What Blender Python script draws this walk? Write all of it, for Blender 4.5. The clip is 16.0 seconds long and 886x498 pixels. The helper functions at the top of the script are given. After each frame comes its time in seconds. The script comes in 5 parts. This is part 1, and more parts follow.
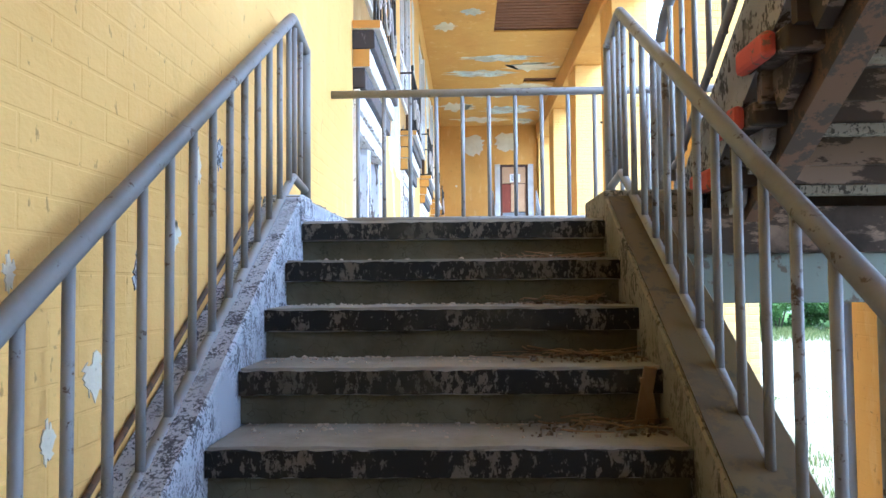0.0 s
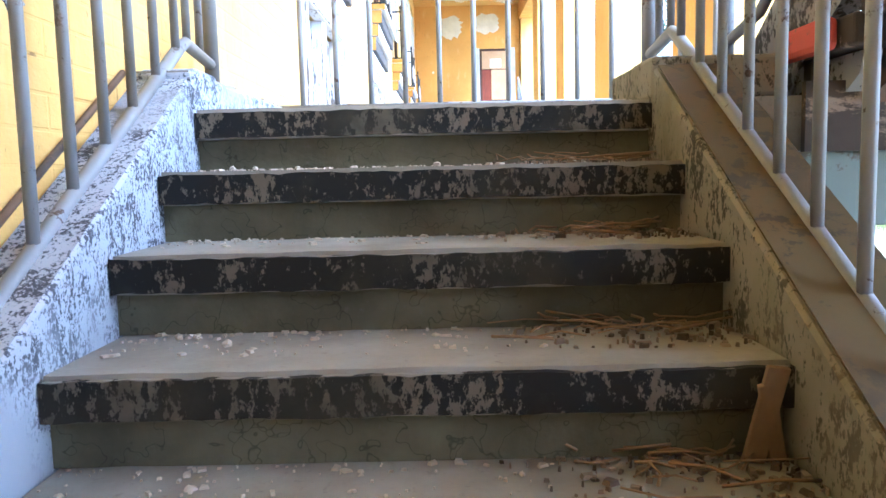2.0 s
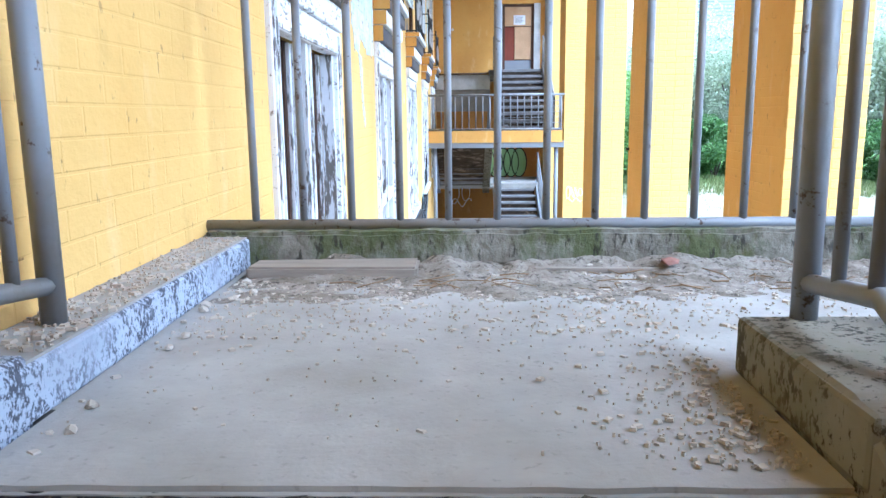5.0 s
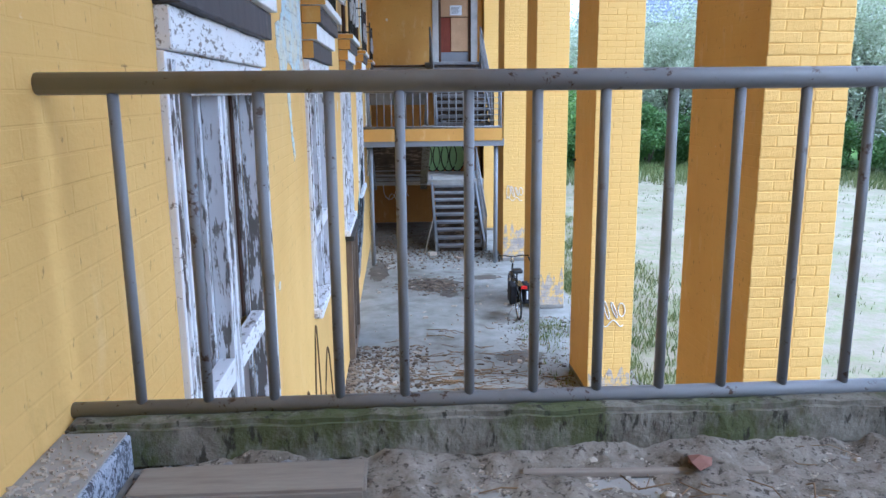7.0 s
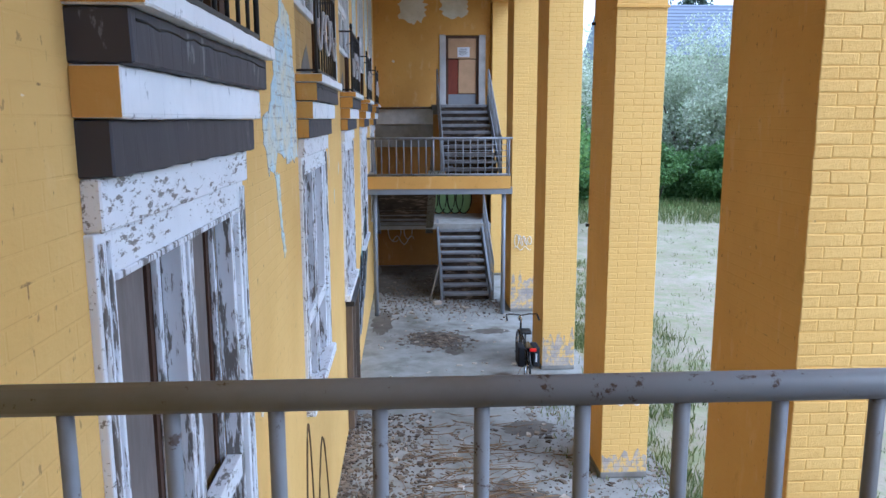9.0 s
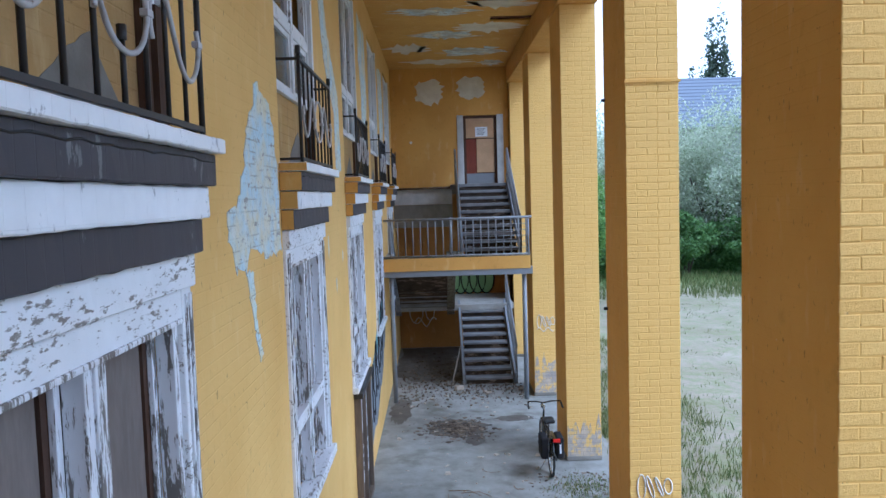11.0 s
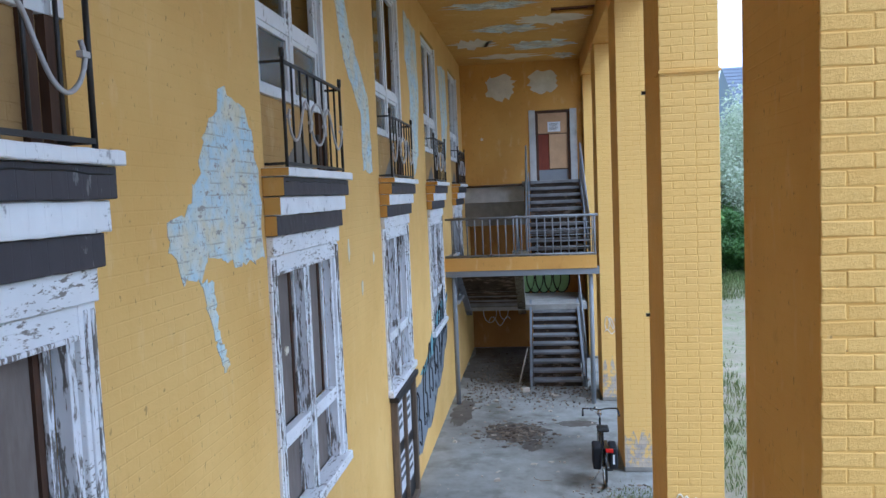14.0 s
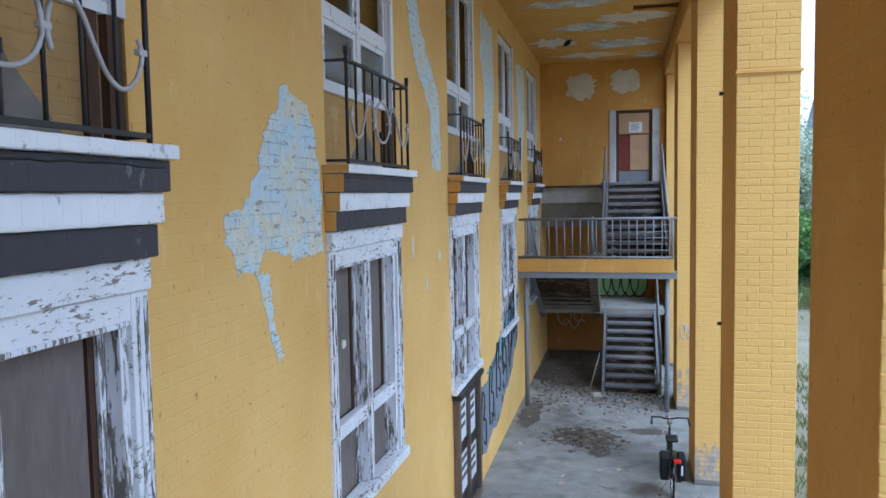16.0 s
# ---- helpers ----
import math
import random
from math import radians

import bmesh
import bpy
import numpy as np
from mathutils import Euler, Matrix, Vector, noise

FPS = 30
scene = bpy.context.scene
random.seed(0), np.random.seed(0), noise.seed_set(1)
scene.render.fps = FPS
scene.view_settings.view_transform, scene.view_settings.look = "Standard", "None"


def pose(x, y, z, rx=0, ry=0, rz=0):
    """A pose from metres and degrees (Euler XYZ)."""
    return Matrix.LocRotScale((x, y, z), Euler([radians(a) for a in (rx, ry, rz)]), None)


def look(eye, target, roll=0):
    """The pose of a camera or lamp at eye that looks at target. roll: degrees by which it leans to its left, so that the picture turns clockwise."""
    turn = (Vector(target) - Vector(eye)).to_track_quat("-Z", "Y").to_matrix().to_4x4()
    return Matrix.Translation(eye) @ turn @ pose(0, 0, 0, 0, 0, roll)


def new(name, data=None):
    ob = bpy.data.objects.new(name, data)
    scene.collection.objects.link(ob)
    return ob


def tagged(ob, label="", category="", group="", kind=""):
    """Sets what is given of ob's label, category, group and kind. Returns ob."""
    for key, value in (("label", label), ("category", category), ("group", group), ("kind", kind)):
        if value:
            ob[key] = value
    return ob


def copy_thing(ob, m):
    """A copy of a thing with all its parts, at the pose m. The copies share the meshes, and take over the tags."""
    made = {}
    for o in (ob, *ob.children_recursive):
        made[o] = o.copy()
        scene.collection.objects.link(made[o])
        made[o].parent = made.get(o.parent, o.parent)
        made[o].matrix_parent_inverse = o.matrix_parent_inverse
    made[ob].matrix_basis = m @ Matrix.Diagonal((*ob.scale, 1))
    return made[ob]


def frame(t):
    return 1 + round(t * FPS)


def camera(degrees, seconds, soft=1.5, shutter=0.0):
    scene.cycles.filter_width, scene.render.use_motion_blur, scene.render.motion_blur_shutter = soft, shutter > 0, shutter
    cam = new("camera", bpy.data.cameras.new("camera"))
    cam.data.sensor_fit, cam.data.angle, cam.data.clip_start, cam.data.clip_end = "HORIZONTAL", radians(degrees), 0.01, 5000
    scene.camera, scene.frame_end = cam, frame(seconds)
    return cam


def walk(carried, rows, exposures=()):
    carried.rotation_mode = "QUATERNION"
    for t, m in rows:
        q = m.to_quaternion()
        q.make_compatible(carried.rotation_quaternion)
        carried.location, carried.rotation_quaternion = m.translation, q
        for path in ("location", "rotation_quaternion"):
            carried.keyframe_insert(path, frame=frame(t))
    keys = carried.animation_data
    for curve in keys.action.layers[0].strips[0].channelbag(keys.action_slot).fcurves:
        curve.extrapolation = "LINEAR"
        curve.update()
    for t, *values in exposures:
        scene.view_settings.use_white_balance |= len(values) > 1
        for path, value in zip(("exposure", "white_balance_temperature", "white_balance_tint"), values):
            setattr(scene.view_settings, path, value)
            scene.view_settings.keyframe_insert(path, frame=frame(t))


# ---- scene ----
cam = camera(60.9, 16.0)
PATH = [
    (0, (0.913, -3.377, -0.277), (0.853, -1.38, -0.19), -0.5),
    (0.5, (0.861, -3.28, -0.305), (0.823, -1.282, -0.366), -1.2),
    (1, (0.873, -2.991, -0.323), (0.871, -0.994, -0.432), -0.5),
    (1.5, (0.9, -2.645, -0.318), (0.843, -0.65, -0.454), -0.2),
    (2, (0.916, -2.27, -0.201), (0.907, -0.28, -0.403), -1.3),
    (2.5, (0.941, -2.006, -0.073), (1.046, -0.021, -0.291), 0.3),
    (3, (0.94, -1.806, 0.042), (1.007, 0.175, -0.224), 0.8),
    (3.5, (0.933, -1.599, 0.174), (0.977, 0.38, -0.115), -0.4),
    (4, (0.944, -1.368, 0.257), (0.986, 0.61, -0.033), -0.4),
    (4.5, (0.965, -1.2, 0.392), (0.906, 0.772, 0.059), -0.6),
    (6.8, (0.904, -0.32, 0.963), (0.904, 1.643, 0.581), -0.0),
    (7, (0.898, -0.241, 0.984), (1.009, 1.714, 0.578), -0.5),
    (7.5, (0.886, -0.041, 1.119), (0.944, 1.927, 0.767), -0.3),
    (8, (0.848, 0.134, 1.243), (0.897, 2.095, 0.852), -1.8),
    (8.5, (0.872, 0.291, 1.322), (0.978, 2.258, 0.976), -1.5),
    (9, (0.951, 0.479, 1.487), (1.047, 2.447, 1.146), -0.1),
    (9.2, (0.996, 0.517, 1.502), (1.091, 2.486, 1.168), -0.4),
    (11.3, (1.35, 1.064, 1.563), (1.331, 3.061, 1.445), -2.1),
    (11.5, (1.407, 1.112, 1.565), (1.34, 3.108, 1.458), -1.9),
    (12, (1.53, 1.192, 1.593), (1.365, 3.184, 1.524), -2.0),
    (12.5, (1.666, 1.233, 1.586), (1.369, 3.21, 1.513), -1.5),
    (13, (1.855, 1.222, 1.588), (1.498, 3.187, 1.486), -1.4),
    (13.5, (2.054, 1.24, 1.566), (1.753, 3.211, 1.42), -2.4),
    (14, (2.206, 1.345, 1.6), (1.952, 3.324, 1.457), -2.3),
    (14.5, (2.337, 1.388, 1.595), (1.947, 3.344, 1.455), -1.0),
    (15, (2.44, 1.41, 1.591), (2.044, 3.363, 1.422), -1.0),
    (15.5, (2.421, 1.395, 1.597), (2.033, 3.351, 1.445), -1.2),
    (16, (2.411, 1.39, 1.6), (1.944, 3.33, 1.459), -1.0),
]
EXPOSURES = [(0, 2.75, 4500, 6), (0.5, 2.5, 4500, 6), (1.0, 2.5, 4500, 6), (1.5, 3.05, 4500, 6), (2.5, 3.85, 4450, 6), (3.5, 3.8, 4450, 6), (4.5, 2.9, 4500, 6), (6.8, 1.42, 4550, 10), (8.5, 1.18, 4650, 11), (11.5, 0.87, 4600, 9), (16, 0.87, 4700, 8)]
walk(cam, [(t, look(e, g, r)) for t, e, g, r in PATH], EXPOSURES)

# ---- light ----
world = bpy.data.worlds.new("world")
scene.world = world
world.use_nodes = True
wn = world.node_tree.nodes
sky = wn.new("ShaderNodeTexSky")
sky.sky_type = "NISHITA"
sky.sun_disc = False
sky.sun_elevation = radians(48)
sky.sun_rotation = radians(124)
sky.air_density, sky.dust_density, sky.ozone_density = 1.0, 4.0, 1.0
pale = wn.new("ShaderNodeHueSaturation")
pale.inputs["Saturation"].default_value = 0.12
pale.inputs["Value"].default_value = 1.0
world.node_tree.links.new(sky.outputs[0], pale.inputs["Color"])
cloud = wn.new("ShaderNodeMix")
cloud.data_type = "RGBA"
cloud.inputs[0].default_value = 0.55
cloud.inputs[7].default_value = (8.6, 8.9, 9.4, 1)
world.node_tree.links.new(pale.outputs[0], cloud.inputs[6])
world.node_tree.links.new(cloud.outputs[2], wn["Background"].inputs["Color"])
wn["Background"].inputs["Strength"].default_value = 0.15
sun_data = bpy.data.lights.new("sun", "SUN")
sun_data.energy, sun_data.angle, sun_data.color = 0.6, radians(20), (1.0, 0.95, 0.88)
sun = new("sun", sun_data)
sun.matrix_world = look((33, -17, 36), (0, 5, 0))


# ---- materials ----
class Mat:
    """A node material with a few helpers."""

    def __init__(self, name, rough=0.8, metal=0.0):
        self.m = bpy.data.materials.new(name)
        self.m.use_nodes = True
        self.n, self.l = self.m.node_tree.nodes, self.m.node_tree.links
        self.b = self.n["Principled BSDF"]
        self.b.inputs["Roughness"].default_value = rough
        self.b.inputs["Metallic"].default_value = metal
        self.b.inputs["Specular IOR Level"].default_value = 0.25 if rough > 0.65 else 0.5
        self.co = self.n.new("ShaderNodeTexCoord").outputs["Object"]
        self.height = None

    def plane(self, axes):
        s = self.n.new("ShaderNodeSeparateXYZ")
        self.l.new(self.co, s.inputs[0])
        c = self.n.new("ShaderNodeCombineXYZ")
        for i, a in enumerate(axes):
            self.l.new(s.outputs["xyz".index(a)], c.inputs[i])
        return c.outputs[0]

    def noise(self, scale, detail=6, stretch=(1, 1, 1), rough=0.6):
        mp = self.n.new("ShaderNodeMapping")
        mp.inputs["Scale"].default_value = stretch
        self.l.new(self.co, mp.inputs[0])
        t = self.n.new("ShaderNodeTexNoise")
        t.inputs["Scale"].default_value, t.inputs["Detail"].default_value = scale, detail
        t.inputs["Roughness"].default_value = rough
        self.l.new(mp.outputs[0], t.inputs["Vector"])
        return t.outputs["Fac"]

    def ramp(self, fac, lo, hi, a=(0, 0, 0), b=(1, 1, 1)):
        r = self.n.new("ShaderNodeValToRGB")
        e = r.color_ramp.elements
        e[0].position, e[1].position = lo, hi
        e[0].color, e[1].color = (*a, 1), (*b, 1)
        self.l.new(fac, r.inputs[0])
        return r.outputs[0]

    def mix(self, fac, a, b, blend="MIX"):
        x = self.n.new("ShaderNodeMix")
        x.data_type, x.blend_type = "RGBA", blend
        for sock, v in ((x.inputs[0], fac), (x.inputs[6], a), (x.inputs[7], b)):
            if isinstance(v, (tuple, list)):
                sock.default_value = (*v, 1)
            elif isinstance(v, (int, float)):
                sock.default_value = v
            else:
                self.l.new(v, sock)
        return x.outputs[2]

    def bump(self, fac, strength=0.3, dist=0.01):
        b = self.n.new("ShaderNodeBump")
        b.inputs["Strength"].default_value, b.inputs["Distance"].default_value = strength, dist
        self.l.new(fac, b.inputs["Height"])
        if self.height:
            self.l.new(self.height, b.inputs["Normal"])
        self.height = b.outputs[0]
        self.l.new(self.height, self.b.inputs["Normal"])

    def bricks(self, axes, w=0.25, h=0.083, mortar=0.006):
        t = self.n.new("ShaderNodeTexBrick")
        t.inputs["Scale"].default_value = 1.0
        t.inputs["Brick Width"].default_value, t.inputs["Row Height"].default_value = w, h
        t.inputs["Mortar Size"].default_value, t.inputs["Mortar Smooth"].default_value = mortar, 0.5
        t.inputs["Color1"].default_value, t.inputs["Color2"].default_value = (1, 1, 1, 1), (0.8, 0.8, 0.8, 1)
        t.inputs["Mortar"].default_value = (0, 0, 0, 1)
        self.l.new(self.plane(axes), t.inputs["Vector"])
        return t.outputs["Color"]

    def cracks(self, scale, lo, hi):
        """Thin dark lines between irregular cells."""
        w = self.n.new("ShaderNodeMix")
        w.data_type = "RGBA"
        w.inputs[0].default_value = 0.22
        t0 = self.n.new("ShaderNodeTexNoise")
        t0.inputs["Scale"].default_value = scale * 2
        self.l.new(self.co, t0.inputs["Vector"])
        self.l.new(self.co, w.inputs[6])
        self.l.new(t0.outputs["Color"], w.inputs[7])
        v = self.n.new("ShaderNodeTexVoronoi")
        v.feature = "DISTANCE_TO_EDGE"
        v.inputs["Scale"].default_value = scale
        self.l.new(w.outputs[2], v.inputs["Vector"])
        return self.ramp(v.outputs["Distance"], lo, hi, (1, 1, 1), (0, 0, 0))

    def random(self):
        return self.n.new("ShaderNodeObjectInfo").outputs["Random"]

    def island(self):
        return self.n.new("ShaderNodeNewGeometry").outputs["Random Per Island"]

    def done(self, colour):
        if isinstance(colour, tuple):
            self.b.inputs["Base Color"].default_value = (*colour, 1)
        else:
            self.l.new(colour, self.b.inputs["Base Color"])
        return self.m


YEL_A, YEL_B = (0.74, 0.49, 0.16), (0.66, 0.41, 0.115)


def yellow(name, axes=None, brick=0.25, a=YEL_A, b=YEL_B):
    m = Mat(name, 0.75)
    c = m.mix(m.ramp(m.noise(0.7, 5), 0.35, 0.7), a, b)
    c = m.mix(m.ramp(m.noise(5, 8, (1, 1, 0.35)), 0.58, 0.78, (0, 0, 0), (0.45, 0.45, 0.45)), c, (0.80, 0.62, 0.33))
    c = m.mix(m.ramp(m.noise(28, 5, (1, 1, 0.5)), 0.645, 0.69, (0, 0, 0), (0.75, 0.75, 0.75)), c, (0.30, 0.18, 0.06))
    c = m.mix(m.ramp(m.noise(3.2, 7, (1, 1, 0.6), 0.7), 0.60, 0.68, (0, 0, 0), (0.4, 0.4, 0.4)), c, tuple(v * 0.8 for v in b))
    c = m.mix(m.ramp(m.noise(11, 6, (1, 0.5, 1.6), 0.7), 0.70, 0.73, (0, 0, 0), (0.8, 0.8, 0.8)), c, (0.80, 0.68, 0.46))
    if axes:
        br = m.bricks(axes)
        torn = m.mix(m.ramp(br, 0.0, 0.4, (0.9, 0.9, 0.9), (0, 0, 0)), (0, 0, 0), m.ramp(m.noise(6, 6, (1, 1, 1), 0.7), 0.62, 0.67))
        c = m.mix(torn, c, (0.26, 0.15, 0.05))
        m.bump(m.mix(m.ramp(m.noise(1.6, 5), 0.38, 0.62, (0.2, 0.2, 0.2), (1, 1, 1)), (1, 1, 1), br), brick, 0.008)
    m.bump(m.noise(60, 4), 0.3, 0.003)
    m.bump(m.noise(24, 5, (1, 1, 2)), 0.35, 0.005)
    m.bump(m.noise(7, 4), 0.4, 0.012)
    return m.done(c)


M_WALL = yellow("yellow_painted_brick", "yz", 0.42)
M_WALL_END = yellow("yellow_plaster_end", None, 0.1, (0.62, 0.35, 0.08), (0.52, 0.275, 0.06))
M_PILLAR = yellow("yellow_pillar_paint", "yz", 0.4, (0.70, 0.42, 0.105), (0.62, 0.345, 0.075))
M_CEIL = yellow("yellow_ceiling_paint", None, 0.1, (0.62, 0.38, 0.095), (0.53, 0.30, 0.07))


def brick_paint():
    m = Mat("yellow_painted_brick_piece", 0.75)
    c = m.mix(m.random(), (0.76, 0.49, 0.145), (0.69, 0.415, 0.105))
    c = m.mix(m.ramp(m.noise(1.1, 6), 0.35, 0.7), c, (0.72, 0.46, 0.14))
    c = m.mix(m.ramp(m.noise(40, 6), 0.66, 0.74, (0, 0, 0), (0.4, 0.4, 0.4)), c, (0.78, 0.62, 0.36))
    m.bump(m.noise(70, 4), 0.4, 0.003)
    m.bump(m.noise(18, 6, (1, 1, 1.6), 0.65), 0.7, 0.012)
    return m.done(c)


M_BRICKP = brick_paint()


def concrete(name, a, b, moss=(0.20, 0.19, 0.12), mossy=0.5, rough=0.9, cracked=0):
    m = Mat(name, rough)
    c = m.mix(m.ramp(m.noise(3, 8), 0.3, 0.7), a, b)
    c = m.mix(m.ramp(m.noise(1.6, 5), 0.52, 0.72, (0, 0, 0), (mossy,) * 3), c, moss)
    c = m.mix(m.ramp(m.noise(45, 6), 0.6, 0.75, (0, 0, 0), (0.5, 0.5, 0.5)), c, (0.12, 0.11, 0.10))
    if cracked:
        k = m.mix(0.55, (0, 0, 0), m.cracks(cracked, 0.002, 0.014))
        c = m.mix(k, c, tuple(v * 0.3 for v in b))
        m.bump(k, -0.5, 0.004)
    m.bump(m.noise(55, 6), 0.4, 0.004)
    m.bump(m.noise(7, 6), 0.4, 0.01)
    return m.done(c)


M_TREAD = concrete("worn_tread_concrete", (0.31, 0.30, 0.275), (0.19, 0.178, 0.15))
# Grey-green riser, with the shade of the enclosed flight in its colour.
M_RISER = concrete("shaded_grey_green_riser", (0.145, 0.14, 0.09), (0.06, 0.055, 0.035), (0.05, 0.042, 0.022), 0.7, 0.9, 7)
M_LAND = concrete("dusty_landing_concrete", (0.38, 0.365, 0.34), (0.27, 0.255, 0.23), (0.22, 0.19, 0.15))
M_FLOOR = concrete("stained_floor_concrete", (0.31, 0.305, 0.285), (0.20, 0.195, 0.175), (0.12, 0.11, 0.085), 0.85)


def mossy():
    m = Mat("mossy_kerb_concrete", 0.95)
    c = m.mix(m.ramp(m.noise(14, 8, (1, 1, 0.6), 0.7), 0.4, 0.62), (0.24, 0.225, 0.185), (0.12, 0.105, 0.08))
    c = m.mix(m.ramp(m.noise(4, 7, (1, 1, 0.5), 0.7), 0.46, 0.56, (0, 0, 0), (0.85, 0.85, 0.85)), c, (0.075, 0.088, 0.028))
    c = m.mix(m.ramp(m.noise(30, 6, (1, 1, 0.3), 0.7), 0.56, 0.62, (0, 0, 0), (0.9, 0.9, 0.9)), c, (0.035, 0.032, 0.024))
    m.bump(m.noise(26, 7), 0.8, 0.012)
    m.bump(m.noise(7, 6), 0.6, 0.02)
    return m.done(c)


def dirt():
    m = Mat("grey_brown_dirt", 0.95)
    c = m.mix(m.ramp(m.noise(9, 8, (1, 1, 1), 0.7), 0.36, 0.62), (0.30, 0.27, 0.23), (0.16, 0.135, 0.105))
    c = m.mix(m.ramp(m.noise(38, 7, (1, 1, 1), 0.75), 0.54, 0.60), c, (0.07, 0.058, 0.045))
    c = m.mix(m.ramp(m.noise(52, 5), 0.66, 0.70), c, (0.42, 0.38, 0.32))
    m.bump(m.noise(45, 7), 0.9, 0.01)
    return m.done(c)


M_KERB, M_DIRT = mossy(), dirt()
M_STEPGREY = concrete("far_step_concrete", (0.25, 0.245, 0.25), (0.15, 0.145, 0.145), (0.14, 0.13, 0.12))


def peeling(name, base, under, scale=22, lo=0.56, stretch=(1, 1, 1), rough=0.6, second=None, joints=False, detail=8):
    m = Mat(name, rough)
    f = m.ramp(m.mix(0.35, m.noise(scale, max(detail, 6), stretch, 0.72), m.noise(scale * 0.17, 4, stretch)), lo - 0.025, lo)
    c = m.mix(m.ramp(m.noise(3, 4), 0.3, 0.7), base, tuple(v * 0.88 for v in base))
    c = m.mix(f, c, under)
    if joints:
        m.bump(m.bricks("yz", 0.11, 0.5, 0.004), 0.5, 0.006)
    if second:
        c = m.mix(m.ramp(m.noise(2.2, 6), 0.5, 0.66), c, second)
    m.bump(f, -0.6, 0.004)
    m.bump(m.noise(80, 3), 0.15, 0.002)
    return m.done(c)


M_INFILL = yellow("dirty_yellow_infill", "yz", 0.6, (0.52, 0.33, 0.11), (0.34, 0.22, 0.09))
# Dark orange paint, deepened further for the shade behind the stair.
M_BACKW = yellow("shaded_orange_paint", None, 0.1, (0.42, 0.20, 0.05), (0.33, 0.15, 0.035))
M_WHITE = peeling("peeling_white_wood_post", (0.80, 0.81, 0.85), (0.17, 0.155, 0.14), 34, 0.53, (1, 1.3, 0.16), detail=6)
M_WHITEU = peeling("chipped_white_window_paint", (0.78, 0.79, 0.81), (0.24, 0.22, 0.20), 30, 0.60, (1, 1, 0.4))
M_WHITEH = peeling("peeling_white_wood_board", (0.82, 0.83, 0.86), (0.22, 0.20, 0.185), 34, 0.575, (1, 0.35, 1.1), detail=6)
M_WHITEB = peeling("white_cornice_paint", (0.88, 0.89, 0.92), (0.42, 0.42, 0.45), 11, 0.60, (1, 1, 0.8), joints=True)
M_DARKB = peeling("dark_grey_cornice_paint", (0.048, 0.045, 0.056), (0.16, 0.16, 0.17), 16, 0.62, (1, 1, 0.35), joints=True)
M_STRING = peeling("peeling_blue_white_stringer", (0.40, 0.43, 0.50), (0.07, 0.075, 0.09), 105, 0.53, (1, 1.0, 0.7), 0.85, (0.30, 0.32, 0.37))
M_STRINGR = peeling("dirty_stringer", (0.22, 0.20, 0.155), (0.045, 0.04, 0.03), 55, 0.545, (1, 1, 0.6), 0.9, (0.15, 0.135, 0.085))
M_BAND = peeling("black_step_paint", (0.009, 0.009, 0.009), (0.11, 0.095, 0.07), 44, 0.545, (1, 1, 0.6), 0.75, (0.03, 0.027, 0.018))
M_RAIL = peeling("grey_blue_rail_paint", (0.21, 0.215, 0.23), (0.055, 0.03, 0.018), 24, 0.60, (1, 1, 1), 0.5, (0.155, 0.145, 0.13))
M_STEEL = peeling("grey_steel_paint", (0.22, 0.23, 0.25), (0.10, 0.08, 0.06), 12, 0.66, (1, 1, 1), 0.55)
M_IRON = peeling("black_wrought_iron", (0.022, 0.020, 0.020), (0.10, 0.05, 0.03), 20, 0.65, (1, 1, 1), 0.5)
M_SCROLL = peeling("pale_grey_scroll", (0.50, 0.49, 0.50), (0.16, 0.10, 0.08), 26, 0.62, (1, 1, 1), 0.5)
M_RED = peeling("red_tread_end_paint", (0.50, 0.09, 0.055), (0.20, 0.10, 0.07), 18, 0.585, (1, 1, 1), 0.8)
M_RUST = peeling("rusty_beam", (0.07, 0.055, 0.045), (0.13, 0.08, 0.05), 10, 0.5, (1, 1, 1), 0.8)
M_BEAMG = peeling("green_grey_beam", (0.16, 0.19, 0.17), (0.09, 0.08, 0.06), 10, 0.56, (1, 1, 1), 0.7)
# Near-black colour carries the shade beneath the flights and on their risers.
M_UNDER = peeling("dark_shaded_underside", (0.06, 0.045, 0.034), (0.20, 0.15, 0.11), 7, 0.56, (0.4, 1, 1), 0.9, (0.025, 0.02, 0.016))


def wood(name, a, b, stretch, rough=0.75, scale=6):
    m = Mat(name, rough)
    g = m.noise(scale, 8, stretch, 0.7)
    c = m.mix(m.ramp(g, 0.3, 0.7), a, b)
    c = m.mix(m.ramp(m.noise(1.5, 4), 0.45, 0.7, (0, 0, 0), (0.5, 0.5, 0.5)), c, tuple(v * 0.6 for v in a))
    m.bump(g, 0.25, 0.003)
    return m.done(c)


M_BOARD = wood("weathered_plywood", (0.22, 0.19, 0.17), (0.145, 0.12, 0.105), (3, 3, 0.6))
M_OSB = wood("tan_particle_board", (0.52, 0.34, 0.19), (0.42, 0.26, 0.14), (2, 2, 2), 0.8, 14)
M_BROWN = wood("dark_brown_wood", (0.10, 0.055, 0.035), (0.06, 0.035, 0.025), (3, 3, 0.4))
M_LEAFWOOD = wood("dry_twig", (0.26, 0.17, 0.09), (0.16, 0.10, 0.05), (1, 1, 1))
M_PLANK = wood("grey_plank", (0.32, 0.28, 0.23), (0.20, 0.165, 0.135), (0.5, 4, 4))
M_LATH = wood("brown_lath", (0.24, 0.12, 0.07), (0.14, 0.07, 0.045), (0.5, 4, 4))


